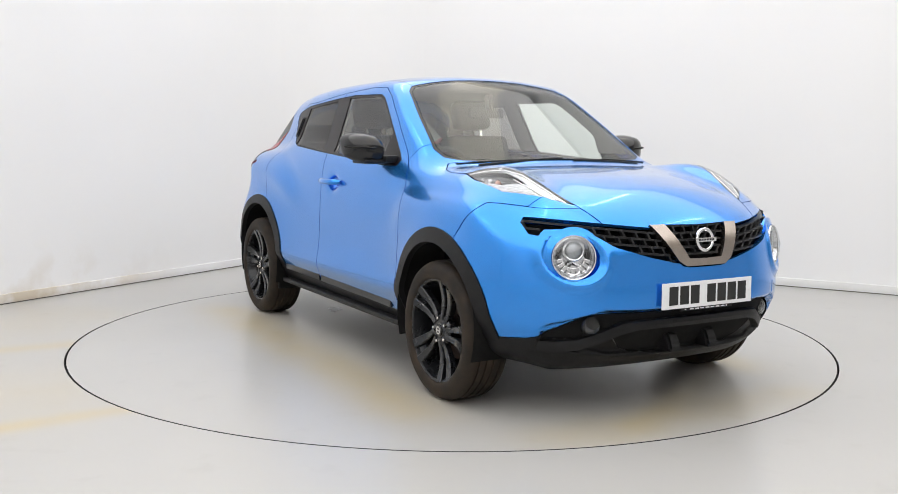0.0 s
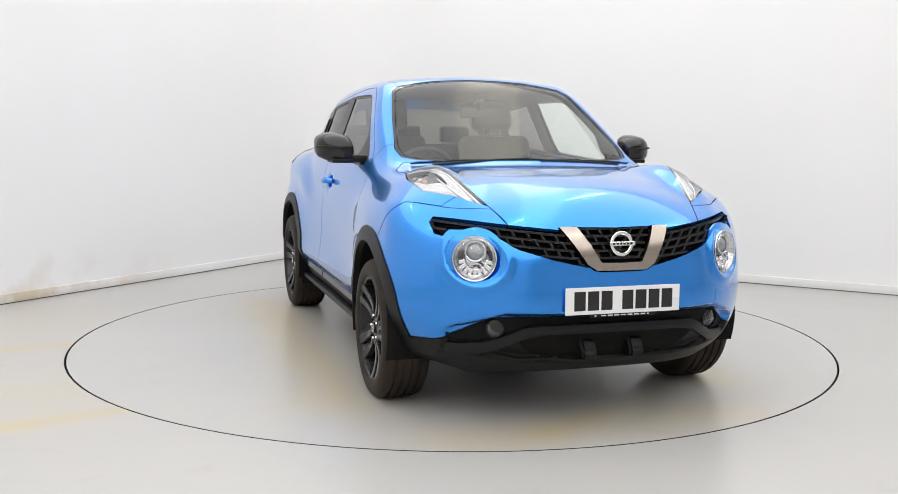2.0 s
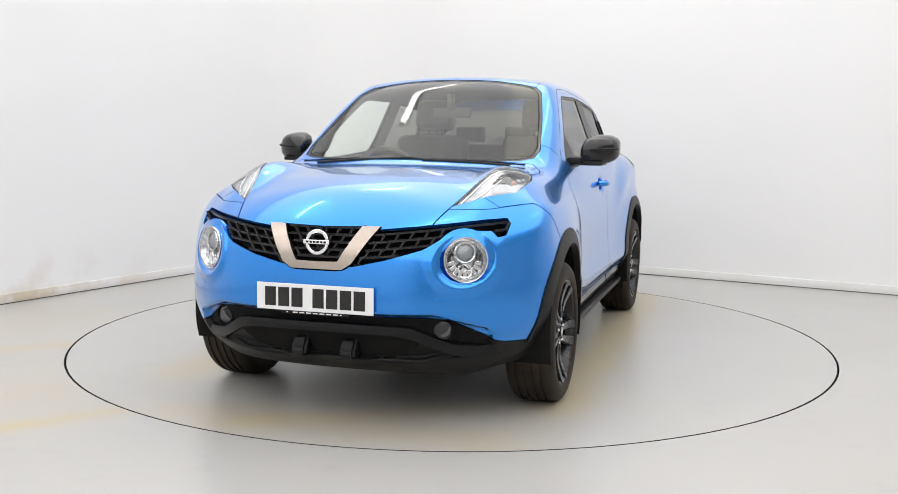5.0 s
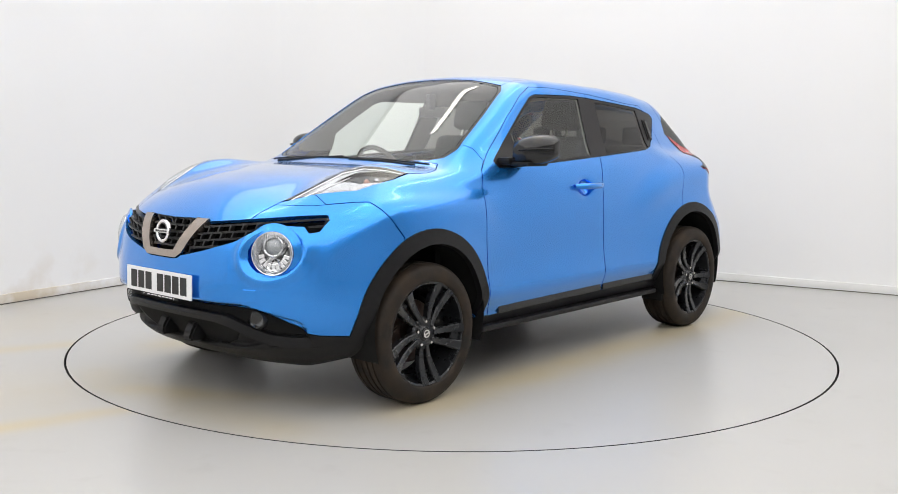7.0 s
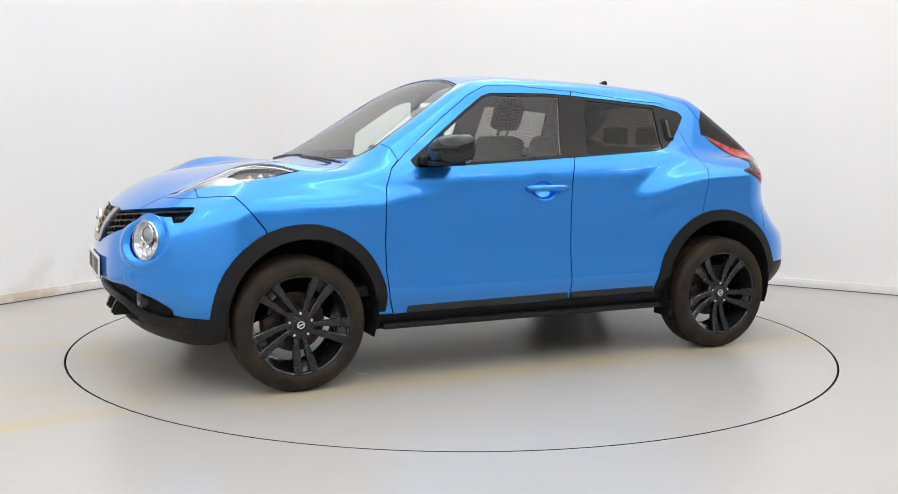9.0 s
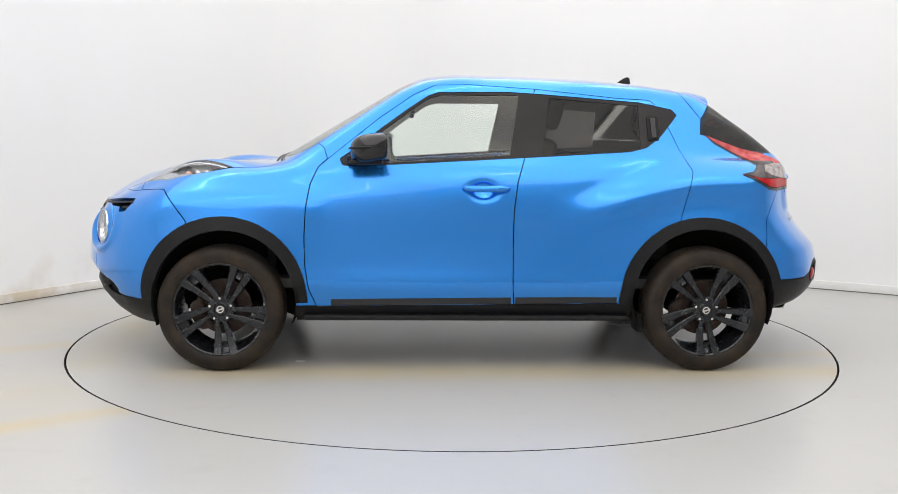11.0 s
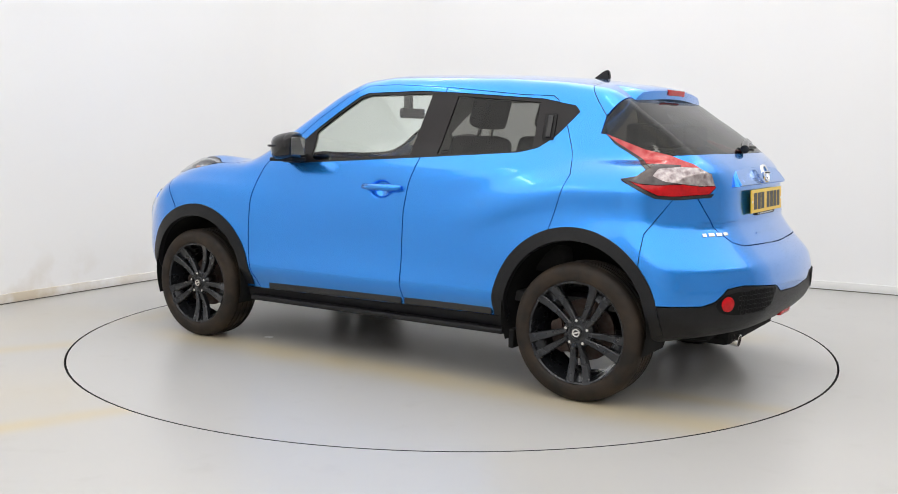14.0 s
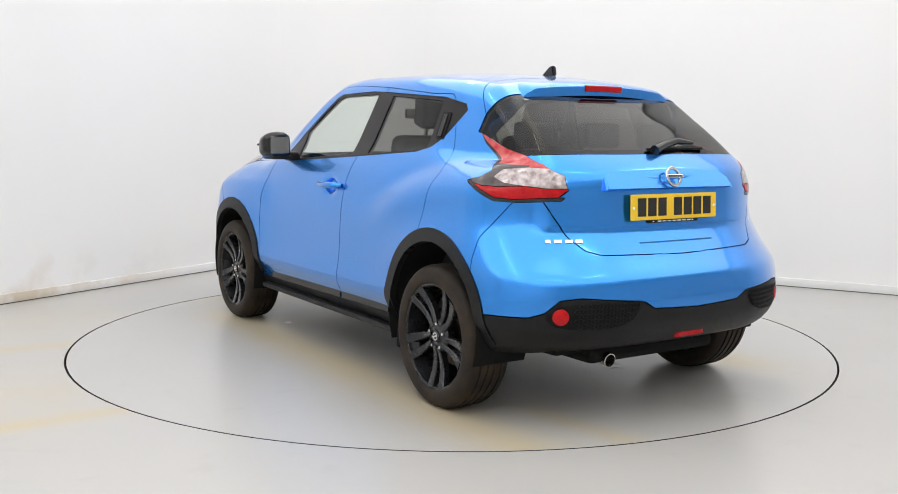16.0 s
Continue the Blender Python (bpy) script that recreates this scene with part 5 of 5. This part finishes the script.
def rear_wiper():
    zb = 1.165
    hubx = rear_at(0.0, zb)
    ob = part("rear_wiper", sweep([(hubx - 0.03, 0.02, 1.168), (rear_at(0.1, 1.19) - 0.04, -0.06, 1.19), (rear_at(0.2, 1.20) - 0.035, -0.16, 1.208), (rear_at(0.3, 1.2) - 0.03, -0.28, 1.20)], [0.022, 0.020, 0.016, 0.008], 10), GLOSS_BLACK, car, "black rear wiper arm", smooth=50)
    part("wiper_blade", sweep([(rear_at(abs(y), z) - 0.012, y, z) for y, z in ((0.04, 1.170), (-0.1, 1.176), (-0.22, 1.178), (-0.33, 1.176))], 0.008, 6), PLASTIC, ob)


rear_wiper()
at = Vector((-0.965, 0, top_at(-0.965, 0)))
bm = prism([(-0.055, 0), (0.05, 0), (-0.02, 0.048), (-0.045, 0.05)], -0.014, 0.014, 0.006, Matrix.Translation(at + Vector((0, 0, -0.003))) @ Matrix.Rotation(radians(90), 4, "X"))
part("roof_aerial", bm, GLOSS_BLACK, car, "black shark-fin aerial", smooth=40)
for y0, y1 in ((-0.50, 0.02), (0.08, 0.56)):
    pts = [(x, y, top_at(x, abs(y)) + 0.001) for x, y in ((1.026, y0), (1.022, y0 * 0.6 + y1 * 0.4), (1.008, y1 * 0.95))]
    w = part("front_wiper", sweep(pts, [0.008, 0.007, 0.005], 8), PLASTIC, car, "black windscreen wiper")
pts = [(1.012 - 0.12 * y * y, y, top_at(1.012 - 0.12 * y * y, abs(y)) + 0.003) for y in np.linspace(-0.6, 0.6, 17)]
part("wiper_cowl", strip(pts, 0.011, -0.002, 0.008, (0, 0, 1)), PLASTIC, car, "black plastic cowl")


# ---- cabin ----
def seat(y):
    ob = new("front_seat")
    ob.parent = car
    ob["label"] = "black cloth front seat"
    part("cushion", box(-0.26, 0.26, y - 0.25, y + 0.25, 0.52, 0.68, 0.06, 4), CLOTH, ob, smooth=60)
    m = Matrix.Translation((-0.28, y, 0.62)) @ Matrix.Rotation(radians(-16), 4, "Y")
    part("backrest", box(-0.07, 0.07, -0.24, 0.24, 0, 0.62, 0.06, 4, m), CLOTH, ob, smooth=60)
    part("headrest", box(-0.055, 0.055, -0.13, 0.13, 0.67, 0.86, 0.045, 4, m), CLOTH, ob, smooth=60)
    for dy in (-0.06, 0.06):
        part("headrest_post", box(-0.008, 0.008, dy - 0.008, dy + 0.008, 0.58, 0.70, m=m), CHROME, ob)


for y in (-0.36, 0.36):
    seat(y)
bench = new("rear_bench")
bench.parent = car
bench["label"] = "black cloth rear bench"
part("cushion", box(-1.12, -0.66, -0.62, 0.62, 0.55, 0.70, 0.05, 3), CLOTH, bench, smooth=60)
part("backrest", box(-0.06, 0.06, -0.60, 0.60, 0, 0.56, 0.05, 3, Matrix.Translation((-1.16, 0, 0.62)) @ Matrix.Rotation(radians(-18), 4, "Y")), CLOTH, bench, smooth=60)
for y in (-0.38, 0, 0.38):
    part("headrest", box(-1.40, -1.32, y - 0.11, y + 0.11, 1.17, 1.29, 0.03, 3), CLOTH, bench, smooth=60)
part("dashboard", join(box(0.52, 0.98, -0.66, 0.66, 0.86, 1.02, 0.05, 3), box(0.50, 0.66, -0.56, -0.16, 0.98, 1.07, 0.035, 3), box(0.30, 0.62, -0.14, 0.14, 0.55, 0.95, 0.04)), TRIM, car, "dark grey dashboard", smooth=50)
wm = facing((0.36, -0.36, 0.985), (-0.9, 0, 0.45))
n = 36
sw = part("steering_wheel", sweep([wm @ Vector((0.183 * math.cos(2 * math.pi * i / n), 0.183 * math.sin(2 * math.pi * i / n), 0)) for i in range(n)], 0.015, 8, True), TRIM, car, "black steering wheel", smooth=60)
part("wheel_boss", lathe([(0, 0.02), (0.05, 0.015), (0.065, -0.01), (0.05, -0.05)], 24, wm), TRIM, sw, smooth=50)
for a in (0, 180, 270):
    part("wheel_spoke", box(0.05, 0.18, -0.018, 0.018, -0.012, 0.004, 0.004, m=wm @ Matrix.Rotation(radians(a), 4, "Z")), TRIM, sw)
part("rear_view_mirror", join(box(0.27, 0.30, -0.115, 0.115, 1.325, 1.385, 0.012), box(0.29, 0.34, -0.015, 0.015, 1.37, 1.46, 0.005)), TRIM, car, "black rear-view mirror", smooth=40)
part("cabin_floor", box(-1.75, 1.05, -0.74, 0.74, 0.42, 0.47), TRIM, car)
part("bulkhead", box(1.0, 1.04, -0.70, 0.70, 0.40, 1.0), LINER, car)
part("boot_shelf", box(-1.62, -1.35, -0.55, 0.55, 1.02, 1.05, 0.01), TRIM, car, "dark parcel shelf")


# ---- what moves: the turntable carries the car round ----
TURN = [(0, -59.93), (.5, -60.6), (1, -62.87), (1.5, -66.56), (2, -72.15), (2.5, -77.85), (3, -84.06), (3.5, -89.82), (4, -95.99),
        (4.6, -103.0), (5.2, -110.0), (5.8, -117.0), (6.5, -125.16), (7, -131.26), (7.5, -136.91), (8, -142.96), (8.5, -148.64), (9, -154.61),
        (9.6, -161.5), (10.2, -168.4), (10.8, -175.3), (11.5, -183.33), (12, -189.45), (12.5, -195.24), (13, -201.41), (13.5, -207.17),
        (14, -213.26), (14.5, -219.0), (15, -225.12), (15.5, -230.79), (16, -236.98)]


def motions():
    offset = Vector((-0.0327, 0.0731, 0))
    walk(car, [(t, pose(0, 0, 0, 0, 0, a) @ Matrix.Translation(offset)) for t, a in TURN])
    walk(table, [(t, pose(0, 0, 0, 0, 0, a)) for t, a in TURN])


motions()
